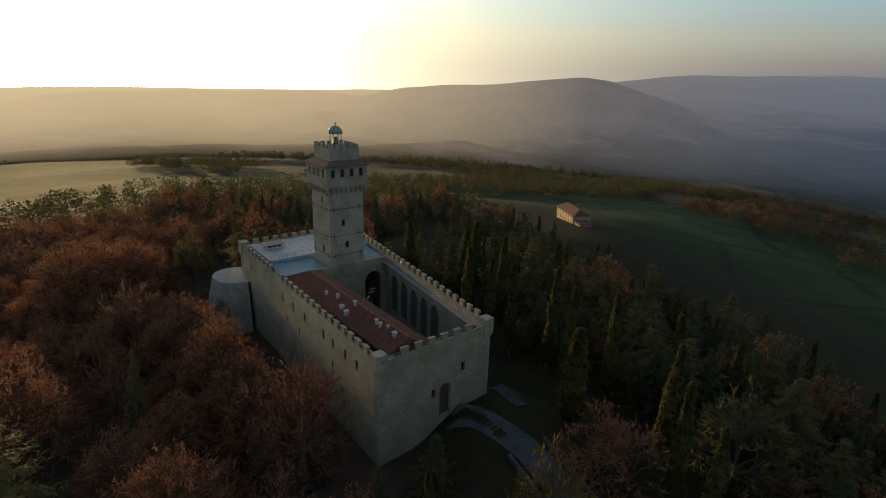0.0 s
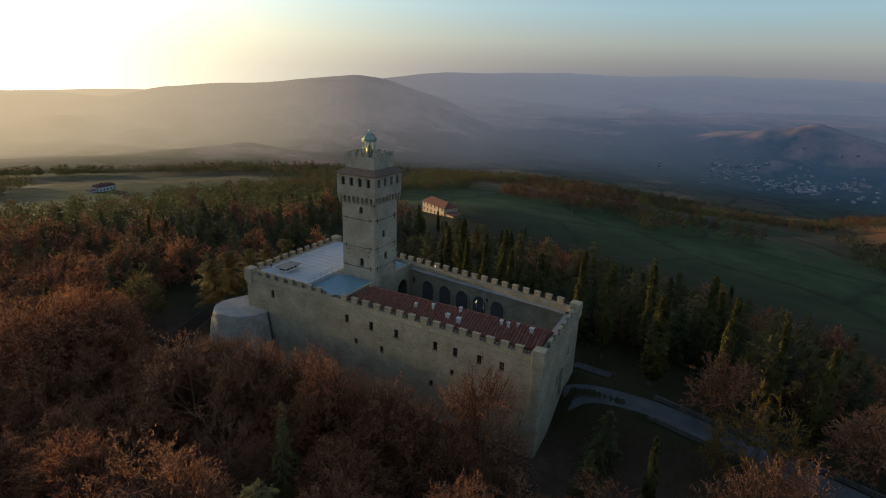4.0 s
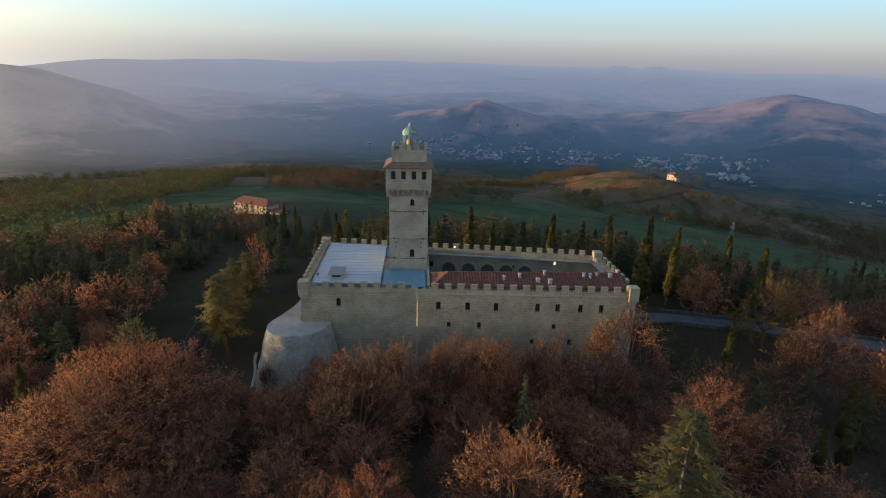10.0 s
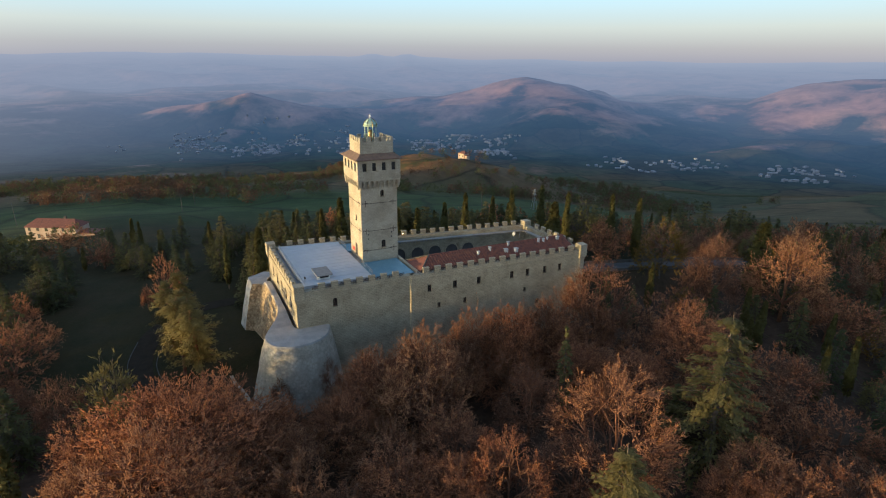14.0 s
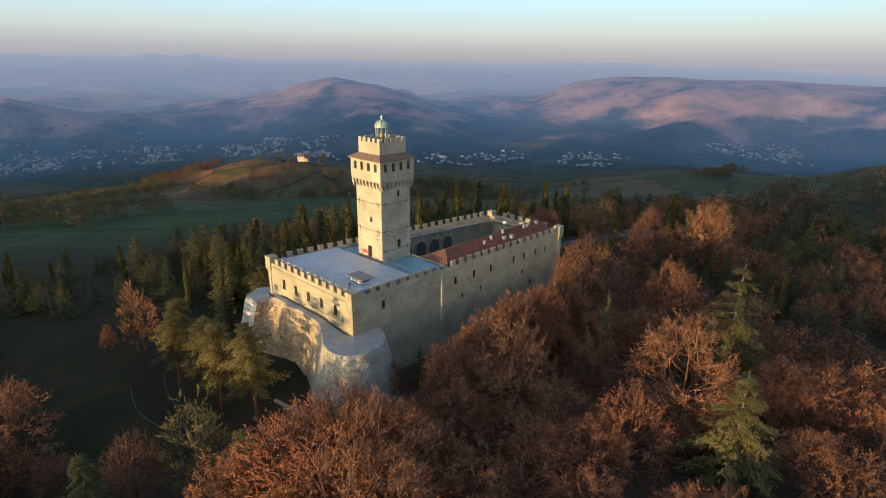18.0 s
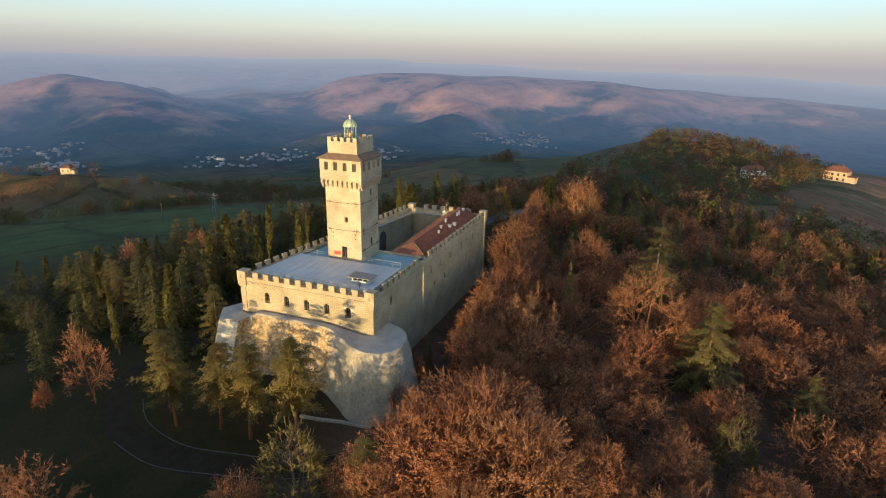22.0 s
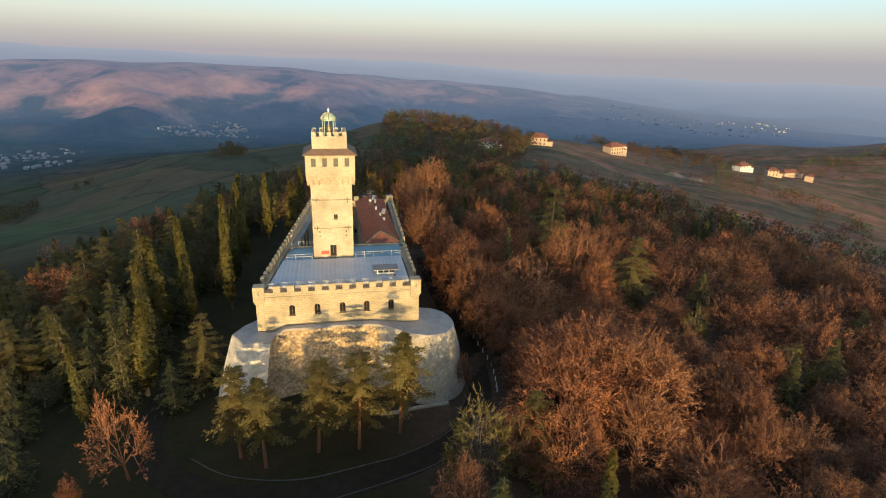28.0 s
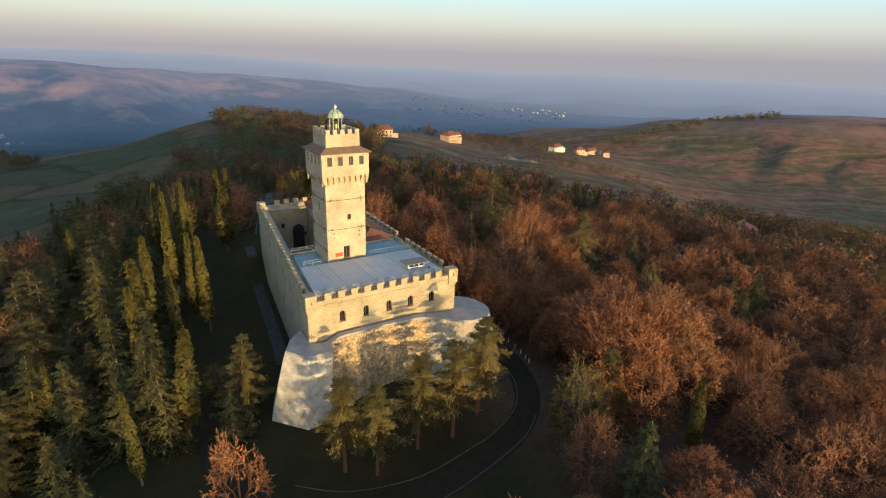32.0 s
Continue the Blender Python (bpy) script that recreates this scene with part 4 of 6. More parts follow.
SHARP, STEP = 5, 8
rim, foot = sharp_then_smooth(RIM, SHARP, STEP), sharp_then_smooth(FOOT, SHARP, STEP)
LEVELS = 16
wide = len(rim)


def scarp_sheet(name, first, last, mat, rough, smooth, label):
    verts, faces = [], []
    for k in range(LEVELS + 1):
        t = k / LEVELS
        for i in range(first, last + 1):
            a, b = rim[i], foot[i]
            p = a.lerp(b, t ** 0.85)
            seam = min(1.0, (i - first) / 3, (last - i) / 3)
            wob = rough * seam * (math.sin(math.pi * t) * noise.noise((p.x / 2.4, p.y / 2.4, t * 5)) + 0.5 * math.sin(math.pi * min(t * 3, 1) / 2) * noise.noise((p.x * 1.1, p.y * 1.1, t * 13)))
            out = (b - a).normalized()
            top = ledge_z(a.x, a.y) - 0.08
            verts.append((p.x + out.x * wob, p.y + out.y * wob, top + (-11.9 - top) * t))
    w = last - first + 1
    for k in range(LEVELS):
        for i in range(w - 1):
            faces.append((k * w + i, (k + 1) * w + i, (k + 1) * w + i + 1, k * w + i + 1))
    mesh_part(name, tag_mesh(name, verts, faces, mat, smooth), bastion, label)


scarp_sheet("angular_bastion_face", 0, SHARP * STEP - STEP, M_SCARP, 0.10, False, "pale plastered angular bastion face")
scarp_sheet("curtain_face", SHARP * STEP - STEP, 9 * STEP, M_RUBBLE, 0.42, True, "rough tan rubble curtain face")
scarp_sheet("round_bastion_face", 9 * STEP, wide - 1, M_CRAG, 0.26, True, "rough pale stone rounded bastion face")
# cap: a cement walk between wall foot and rim, with a dark gap along the facade
INNER = [(0.5, 4.9), (0.35, 2.0), (0.33, 0.3), (0.6, -0.5), (2.2, -1.0), (3.5, -0.75), (7, -0.62), (12, -0.6), (17, -0.6), (20.5, -0.6), (23.4, -0.6), (26.2, -0.5), (27.5, -0.02), (27.58, 0.3), (27.6, 1.0), (27.62, 2.0), (27.64, 3.4), (27.7, 5.3)]
inner = sharp_then_smooth(INNER, SHARP, STEP)
rows = [[(p.x, p.y, ledge_z(p.x, p.y) - 1.2) for p in inner], [(p.x, p.y, ledge_z(p.x, p.y) + 0.06) for p in inner], [(p.x, p.y, ledge_z(p.x, p.y) + 0.03 * noise.noise((p.x, p.y, 1))) for p in rim]]
rows.append([(p.x + (b - p).normalized().x * 0.12, p.y + (b - p).normalized().y * 0.12, ledge_z(p.x, p.y) - 0.30) for p, b in zip(rim, foot)])
verts = [v for row in rows for v in row]
faces = [(k * wide + i, (k + 1) * wide + i, (k + 1) * wide + i + 1, k * wide + i + 1) for k in range(3) for i in range(wide - 1)]
mesh_part("walkway_cap", tag_mesh("walkway_cap", verts, faces, M_CAP), bastion, "smooth pale cement walkway cap")
part("trench_floor", box(blank(), 0.6, 27.4, -1.2, -0.004, -1.6, -1.1), M_EARTH, bastion, "brown earth in the gap at the wall foot")

# ---- the tower ----
TX0, TX1, TY0, TY1 = 9.6, 17.15, 15.55, 23.0
BX0, BX1, BY0, BY1 = 8.9, 17.8, 14.95, 23.55
tower = thing("tower", "tall square crenellated pale stone tower with corbelled top", "tower")
SIDES = (((TX0, TY0), (TX1, TY0)), ((TX1, TY0), (TX1, TY1)), ((TX1, TY1), (TX0, TY1)), ((TX0, TY1), (TX0, TY0)))
BOX = (((BX0, BY0), (BX1, BY0)), ((BX1, BY0), (BX1, BY1)), ((BX1, BY1), (BX0, BY1)), ((BX0, BY1), (BX0, BY0)))
TOWER_HOLES = (
    [(3.1, 4.3, 6.95, 9.2, False), (4.0, 4.75, 14.3, 15.3, False)],
    [(4.0, 4.8, 19.3, 20.6, True), (4.0, 4.9, 8.9, 10.5, True)],
    [(2.6, 3.4, 14.6, 15.9, True), (3.3, 4.2, 10.0, 11.4, True)],
    [(3.4, 4.2, 16.0, 17.2, True)],
)


def face_pose(p, q):
    d = Vector(q) - Vector(p)
    return pose(p[0], p[1], 0, 0, 0, math.degrees(math.atan2(d.y, d.x)))


for k, ((p, q), (bp, bq)) in enumerate(zip(SIDES, BOX)):
    m, mb = face_pose(p, q), face_pose(bp, bq)
    inset = 0.8 if k % 2 else 0.0
    length, blength = (Vector(q) - Vector(p)).length, (Vector(bq) - Vector(bp)).length
    # side walls stop short of the front and back ones
    a, b = (on(p, q, inset), on(p, q, length - inset))
    holes = [(s0 - inset, s1 - inset, z0, z1, ar) for s0, s1, z0, z1, ar in TOWER_HOLES[k]]
    part("shaft_wall", wall_run(a[:], b[:], 0.8, -6.0, 22.6, holes), M_TOWER, tower)
    for s0, s1, z0, z1, ar in TOWER_HOLES[k]:
        window(tower, p, q, (s0 + s1) / 2, z0, z1, s1 - s0, ar)
    ain, bin_ = on(bp, bq, inset * 0.6), on(bp, bq, blength - inset * 0.6)
    gap = blength / 4.45
    holes = []
    for i in range(4):
        c = blength / 2 + (i - 1.5) * gap * 1.0
        holes.append((c - 0.42 - inset * 0.6, c + 0.42 - inset * 0.6, 24.45, 26.0, False))
    part("gallery_wall", wall_run(ain[:], bin_[:], 0.48, 22.75, 26.55, holes), M_TOWER, tower)
    # a dark panel behind each opening stands for the unlit gallery inside
    for s0, s1, z0, z1, ar in holes:
        part("gallery_dark_panel", box(blank(), s0 + inset * 0.6, s1 + inset * 0.6, 0.40, 0.44, z0, z1), M_DARK, tower, "dark gallery opening").matrix_basis = mb
    count = 9
    for i in range(count):
        s = 0.25 + i * (blength - 0.5) / (count - 1)
        bm = blank()
        w = 0.17
        prof = [(0.64, 20.9), (0.03, 22.0), (0.03, 22.747), (0.66, 22.747)]
        lo = [bm.verts.new((s - w, u, z)) for u, z in prof]
        hi = [bm.verts.new((s + w, u, z)) for u, z in prof]
        bm.faces.new(lo)
        bm.faces.new(hi[::-1])
        for j in range(4):
            bm.faces.new((lo[j], hi[j], hi[(j + 1) % 4], lo[(j + 1) % 4]))
        part("corbel", bm, M_TOWER, tower).matrix_basis = mb
    for i in range(count - 1):
        bm = blank()
        s = 0.25 + (i + 0.5) * (blength - 0.5) / (count - 1)
        r = (blength - 0.5) / (count - 1) / 2 - 0.17
        for j in range(6):
            a0, a1 = math.pi * j / 6, math.pi * (j + 1) / 6
            quad = [(s + r * math.cos(a0), 22.22 + r * math.sin(a0)), (s + r * math.cos(a1), 22.22 + r * math.sin(a1)), (s + r * math.cos(a1), 22.747), (s + r * math.cos(a0), 22.747)]
            fr = [bm.verts.new((u, 0.06, z)) for u, z in quad]
            bk = [bm.verts.new((u, 0.62, z)) for u, z in quad]
            bm.faces.new(fr[::-1])
            bm.faces.new((fr[0], fr[1], bk[1], bk[0]))
        bmesh.ops.remove_doubles(bm, verts=bm.verts, dist=0.0005)
        part("frieze_arch", bm, M_TOWER, tower).matrix_basis = mb
    # iron ties with anchor crosses
    for z in (18.1, 12.6, 8.6):
        if k == 0 and z < 9:
            continue
        bm = blank()
        box(bm, 0.15, length - 0.15, -0.05, -0.01, z - 0.04, z + 0.04)
        for s in (0.9, length - 0.9):
            box(bm, s - 0.04, s + 0.04, -0.1, -0.052, z - 0.6, z + 0.6)
            box(bm, s - 0.7, s + 0.5, -0.1, -0.054, z + 0.12, z + 0.19)
        part("iron_tie", bm, M_IRON, tower, "rusty iron tie bar with anchors").matrix_basis = m
    # small holes painted as dark plates, their shade put into the colour
    for s in (1.3, length - 1.3):
        for z in (11.0, 11.9):
            part("putlog_hole", box(blank(), s - 0.12, s + 0.12, -0.006, 0.002, z - 0.12, z + 0.12), M_DARK, tower).matrix_basis = m
part("gallery_floor", box(blank(), TX0 - 0.02, TX1 + 0.02, TY0 - 0.02, TY1 + 0.02, 22.6, 22.75), M_TOWER, tower)
# tiled skirt roof round the upper drum
CX0, CX1, CY0, CY1 = 10.2, 16.5, 16.0, 22.6
bm = blank()
e = 0.45
ring = lambda x0, x1, y0, y1, z: [bm.verts.new(p) for p in ((x0, y0, z), (x1, y0, z), (x1, y1, z), (x0, y1, z))]
r0 = ring(BX0 - e, BX1 + e, BY0 - e, BY1 + e, 26.55)
r1 = ring(BX0 - e, BX1 + e, BY0 - e, BY1 + e, 26.68)
r2 = ring(CX0, CX1, CY0, CY1, 27.6)
bm.faces.new(r0[::-1])
for lo, hi in ((r0, r1), (r1, r2)):
    for i in range(4):
        bm.faces.new((lo[i], lo[(i + 1) % 4], hi[(i + 1) % 4], hi[i]))
bm.faces.new(r2)
part("skirt_roof", bm, M_SKIRT, tower, "brown tiled skirt roof")
for (p, q), inset in zip((((CX0, CY0), (CX1, CY0)), ((CX1, CY0), (CX1, CY1)), ((CX1, CY1), (CX0, CY1)), ((CX0, CY1), (CX0, CY0))), (0, 0.45, 0, 0.45)):
    ln = (Vector(q) - Vector(p)).length
    part("drum_wall", wall_run(on(p, q, inset)[:], on(p, q, ln - inset)[:], 0.45, 27.0, 29.8), M_TOWER, tower)
    for i in range(5):
        s = 0.42 + i * (ln - 0.84) / 4
        if inset and i in (0, 4):
            continue
        part("merlon", box(blank(), s - 0.4, s + 0.4, 0.0, 0.45, 29.803, 30.6, 0.03), M_TOWER, tower).matrix_basis = face_pose(p, q)
part("drum_deck", box(blank(), CX0 + 0.45, CX1 - 0.45, CY0 + 0.45, CY1 - 0.45, 28.6, 28.8), M_CAP, tower)
part("warning_board", box(blank(), 11.0, 12.5, TY0 - 0.12, TY0 - 0.05, 7.4, 8.1), M_RED, tower, "red board on the tower foot")

# ---- beacon lantern on top ----
LX, LY = 13.4, 19.25
lantern = thing("beacon_lantern", "glazed beacon lantern with green copper dome on the tower", "lantern", at=(LX, LY, 28.8))
part("base", lathe(blank(), [(1.25, 0), (1.25, 0.5), (1.1, 0.55), (1.1, 0.7)]), M_STONE, lantern)
for i in range(8):
    a = 2 * math.pi * i / 8
    part("post", tube(blank(), (math.cos(a) * 1.15, math.sin(a) * 1.15, 0.7), (math.cos(a) * 1.15, math.sin(a) * 1.15, 3.5), 0.06, sides=6), M_COPPER, lantern)
part("lamp_core", lathe(blank(), [(0.3, 0.7), (0.55, 1.0), (0.6, 1.8), (0.5, 2.4), (0.2, 2.9)], 16), M_BRONZE, lantern, "bronze lamp drum")
part("ring", lathe(blank(), [(1.3, 3.5), (1.42, 3.55), (1.42, 3.68), (1.3, 3.72)]), M_COPPER, lantern)
part("dome", lathe(blank(), [(1.38, 3.722), (1.30, 4.05), (1.08, 4.42), (0.75, 4.72), (0.35, 4.92), (0.15, 5.0)], 16), M_COPPER, lantern, "weathered green copper dome", True)
for i in range(8):
    a = 2 * math.pi * i / 8
    bm = blank()
    rows = [(1.39, 3.73), (1.32, 4.05), (1.10, 4.43), (0.77, 4.74), (0.36, 4.95)]
    for (ra, za), (rb, zb) in zip(rows, rows[1:]):
        tube(bm, (math.cos(a) * ra, math.sin(a) * ra, za), (math.cos(a) * rb, math.sin(a) * rb, zb), 0.05, sides=5)
    part("dome_rib", bm, M_BRONZE, lantern)
part("finial", lathe(blank(), [(0.2, 4.98), (0.1, 5.15), (0.24, 5.32), (0.24, 5.45), (0.08, 5.6), (0.03, 5.85)], 12), M_WHITE, lantern, "pale ball finial")


# ---- trees: a few grown shapes of each kind, copied over the hill ----
def limb(verts, faces, p, q, r0, r1, sides=4):
    w = (q - p)
    a = w.orthogonal().normalized()
    b = w.cross(a).normalized()
    base = len(verts)
    for c, r in ((p, r0), (q, r1)):
        for i in range(sides):
            t = 2 * math.pi * i / sides
            verts.append(tuple(c + a * (math.cos(t) * r) + b * (math.sin(t) * r)))
    for i in range(sides):
        j = (i + 1) % sides
        faces.append((base + i, base + j, base + sides + j, base + sides + i))


def twig(verts, faces, p, q, r):
    """A twig too fine to round: a thin tapering blade."""
    side = (q - p).cross(Vector((0.3, 0.5, 0.81))).normalized() * r
    base = len(verts)
    verts += [tuple(p + side), tuple(p - side), tuple(q)]
    faces.append((base, base + 1, base + 2))


def leaf(verts, faces, p, size, rng, up=None):
    n = Vector((rng.gauss(0, 1), rng.gauss(0, 1), rng.gauss(0, 1) if up is None else up)).normalized()
    a = n.orthogonal().normalized()
    a = Matrix.Rotation(rng.uniform(0, 6.28), 3, n) @ a
    b = n.cross(a)
    base = len(verts)
    s = size * rng.uniform(0.6, 1.3)
    for u, w in ((-s, -s * 0.5), (s * 0.9, -s * 0.35), (s * 0.1, s * 0.85)):
        verts.append(tuple(p + a * u + b * w))
    faces.append((base, base + 1, base + 2))


def spray(verts, faces, p, way, size, rng):
    """A needle spray: a narrow blade that points along its bough and hangs a little."""
    way = (way + Vector((rng.gauss(0, 0.45), rng.gauss(0, 0.45), rng.gauss(-0.12, 0.22)))).normalized()
    side = way.cross(Vector((rng.gauss(0, 0.35), rng.gauss(0, 0.35), 1))).normalized() * size * rng.uniform(0.3, 0.55)
    base = len(verts)
    tip = p + way * size * rng.uniform(1.2, 2.2)
    verts += [tuple(p + side), tuple(p - side), tuple(tip)]
    faces.append((base, base + 1, base + 2))


def sliver(verts, faces, p, way, size, rng):
    """A narrow dead leaf or twig end that points along its twig."""
    way = (way + Vector((rng.gauss(0, 0.35), rng.gauss(0, 0.35), rng.gauss(0.1, 0.35)))).normalized()
    side = way.cross(Vector((rng.gauss(0, 1), rng.gauss(0, 1), rng.gauss(0, 1)))).normalized() * size * rng.uniform(0.28, 0.5)
    base = len(verts)
    verts += [tuple(p + side), tuple(p - side), tuple(p + way * size * rng.uniform(2.6, 4.6))]
    faces.append((base, base + 1, base + 2))


def broadleaf(seed, height, girth, spread, twigs, leaves, leaf_size, blade=0.022):
    """A winter oak or beech: a short trunk, limbs that fan upwards into a dome, three orders of branches, fine twigs, dead leaves that cling to them."""
    rng = random.Random(seed)
    wv, wf, lv, lf = [], [], [], []
    fork = Vector((rng.gauss(0, 0.2), rng.gauss(0, 0.2), height * 0.20))
    limb(wv, wf, Vector((0, 0, -0.5)), fork * 0.5, height * 0.024, height * 0.019, 7)
    limb(wv, wf, fork * 0.5, fork, height * 0.019, height * 0.017, 7)

    def dome(d, share):
        """The point a share of the way from the fork to the crown's outline in direction d."""
        lumps = 1 + 0.22 * noise.noise((d.x * 2.1 + seed, d.y * 2.1, d.z * 2.1))
        flat = math.hypot(d.x, d.y)
        reach = 1 / math.sqrt((flat / girth) ** 2 + (d.z / (height * 0.78)) ** 2)
        return fork + d * reach * lumps * share

    def sway(d, amount):
        w = (d + Vector((rng.gauss(0, amount), rng.gauss(0, amount), rng.gauss(0, amount)))).normalized()
        return w if w.z > -0.12 else Vector((w.x, w.y, rng.uniform(0, 0.2))).normalized()

    ends = []
    mains, seconds, thirds = spread
    for i in range(mains):
        a = 6.28 * i / mains + rng.uniform(-0.35, 0.35)
        e = radians(rng.uniform(22, 62)) if i else radians(85)
        d1 = Vector((math.cos(a) * math.cos(e), math.sin(a) * math.cos(e), math.sin(e)))
        knee = dome(sway((d1 + Vector((0, 0, 0.25))).normalized(), 0.06), 0.28)
        tip1 = dome(d1, rng.uniform(0.52, 0.66))
        limb(wv, wf, fork, knee, height * 0.011, height * 0.008, 4)
        limb(wv, wf, knee, tip1, height * 0.008, height * 0.0045, 4)
        for _ in range(seconds):
            d2 = sway(d1, 0.34)
            root2 = knee.lerp(tip1, rng.uniform(0.1, 1.0))
            tip2 = dome(d2, rng.uniform(0.70, 0.86))
            limb(wv, wf, root2, tip2, height * 0.0042, height * 0.0026, 3)
            for _ in range(thirds):
                root3 = root2.lerp(tip2, rng.uniform(0.25, 1.0))
                tip3 = dome(sway(d2, 0.22), rng.uniform(0.86, 1.04))
                limb(wv, wf, root3, tip3, height * 0.0026, height * 0.0012, 3)
                ends.append((root3, tip3))
    fine = []
    for a, b in ends:
        grow = (b - a).normalized()
        for _ in range(twigs):
            w = (grow + Vector((rng.gauss(0, 0.42), rng.gauss(0, 0.42), rng.gauss(0.15, 0.38)))).normalized()
            p = a.lerp(b, rng.uniform(0.35, 1.0))
            q = p + w * rng.uniform(0.5, 1.35) * height / 14
            twig(wv, wf, p, q, blade)
            fine.append((p, q))
    for _ in range(leaves):
        a, b = rng.choice(fine)
        p = a.lerp(b, rng.uniform(0.2, 1.05)) + Vector((rng.gauss(0, 0.06), rng.gauss(0, 0.06), rng.gauss(0, 0.06)))
        if rng.random() < 0.65:
            sliver(lv, lf, p, (b - a).normalized(), leaf_size, rng)
        else:
            leaf(lv, lf, p, leaf_size, rng)
    return wv, wf, lv, lf


def conifer(seed, height, radius, tiers, per, bare=0.12, droop=0.25, size=0.34, ragged=0.3, power=1.0):
    """A layered conifer: straight stem, whorls of boughs with needle sprays."""
    rng = random.Random(seed)
    wv, wf, lv, lf = [], [], [], []
    lean = Vector((rng.gauss(0, 0.02), rng.gauss(0, 0.02), 1))
    steps = 6
    for i in range(steps):
        a, b = i / steps, (i + 1) / steps
        limb(wv, wf, lean * (height * a - 0.4 * (i == 0)), lean * height * b, 0.018 * height * (1 - a) + 0.02, 0.018 * height * (1 - b) + 0.02, 6)
    for k in range(tiers):
        t = bare + (1 - bare) * (k + rng.uniform(-0.3, 0.3)) / tiers
        z = height * min(max(t, bare), 0.985)
        reach = radius * max(0.06, (1 - (z / height - bare) / (1 - bare))) ** power * rng.uniform(1 - ragged, 1 + ragged * 0.5)
        n = rng.randint(4, 6)
        turn = rng.uniform(0, 6.28)
        for i in range(n):
            a = turn + 6.28 * i / n + rng.uniform(-0.3, 0.3)
            r = reach * rng.uniform(0.7, 1.15)
            p = lean * z
            q = p + Vector((math.cos(a) * r, math.sin(a) * r, -droop * r + rng.gauss(0, 0.1)))
            limb(wv, wf, p, q, 0.06, 0.012, 3)
            for _ in range(per):
                u = rng.uniform(0.2, 1.05)
                c = p.lerp(q, u) + Vector((rng.gauss(0, 0.22), rng.gauss(0, 0.22), rng.gauss(-0.05, 0.16))) * (0.6 + r * 0.2)
                spray(lv, lf, c, (q - p).normalized(), size * (0.75 + 0.1 * r), rng)
    return wv, wf, lv, lf


def cypress(seed, height, radius, leaves, size=0.36):
    rng = random.Random(seed)
    wv, wf, lv, lf = [], [], [], []
    limb(wv, wf, Vector((0, 0, -0.4)), Vector((0, 0, height * 0.9)), 0.22, 0.03, 6)
    for _ in range(leaves):
        t = rng.random() ** 0.85
        z = height * (0.1 + 0.9 * t)
        w = radius * min(1.0, t * 5 + 0.35) * (1 - t) ** 0.55 * (0.8 + 0.35 * noise.noise((seed, t * 6, 0)))
        a = rng.uniform(0, 6.28)
        bulge = 0.85 + 0.3 * noise.noise((math.cos(a) * 1.5, math.sin(a) * 1.5, z * 0.4 + seed))
        r = w * bulge * math.sqrt(rng.uniform(0.5, 1))
        leaf(lv, lf, Vector((math.cos(a) * r, math.sin(a) * r, z)), size, rng, 0.2)
    return wv, wf, lv, lf


def tree_kind(name, label, grown, bark, leafs, group, heart_z=0.45, lean_up=1.0, soft=0.5):
    """One tree thing, kept as the first of its kind, with trunk and crown."""
    wv, wf, lv, lf = grown
    t = thing(name, label, "tree", group)
    mesh_part("trunk", tag_mesh("trunk", wv, wf, bark), t)
    # leaves turn their faces outwards, so that the crown takes the light as one rounded mass
    v = np.array(lv)
    f = np.array(lf)
    a, b, c = v[f[:, 0]], v[f[:, 1]], v[f[:, 2]]
    flat = np.cross(b - a, c - a)
    flat /= np.linalg.norm(flat, axis=1)[:, None] + 1e-9
    mid = (a + b + c) / 3
    heart = np.array([0, 0, heart_z * v[:, 2].max()])
    out = (mid - heart) * np.array([1, 1, lean_up])
    out /= np.linalg.norm(out, axis=1)[:, None] + 1e-9
    turn = (flat * out).sum(1) < 0
    f[turn] = f[turn][:, ::-1]
    flat[turn] *= -1
    n = flat * (1 - soft) + out * soft
    n /= np.linalg.norm(n, axis=1)[:, None] + 1e-9
    me = tag_mesh("crown", lv, f.tolist(), leafs, True)
    me.normals_split_custom_set_from_vertices(np.repeat(n, 3, axis=0).tolist())
    mesh_part("crown", me, t)
    return t


KINDS = {k: [] for k in ("russet", "russet_near", "bare", "bare_near", "dark", "cypress", "cedar", "pine", "gold", "bush", "holm")}
OAK = "oak tree with clinging russet brown leaves"
BARE = "leafless brown tree with fine twigs"
for s in range(4):
    KINDS["russet_near"].append(tree_kind("oak_tree", OAK, broadleaf(10 + s, 14, 5.6, (8, 7, 6), 9, 10500, 0.10), M_PALE_BARK, M_RUSSET, "russet winter trees"))
for s in range(3):
    KINDS["russet"].append(tree_kind("oak_tree", OAK, broadleaf(20 + s, 14, 5.6, (7, 5, 4), 5, 2500, 0.17, 0.035), M_PALE_BARK, M_RUSSET, "russet winter trees"))
for s in range(3):
    KINDS["bare_near"].append(tree_kind("bare_tree", BARE, broadleaf(30 + s, 14, 4.8, (8, 7, 7), 10, 4500, 0.08, 0.022), M_PALE_BARK, M_TWIG, "leafless winter trees"))
for s in range(2):
    KINDS["bare"].append(tree_kind("bare_tree", BARE, broadleaf(36 + s, 14, 4.6, (7, 5, 5), 7, 1300, 0.14, 0.04), M_PALE_BARK, M_TWIG, "leafless winter trees"))
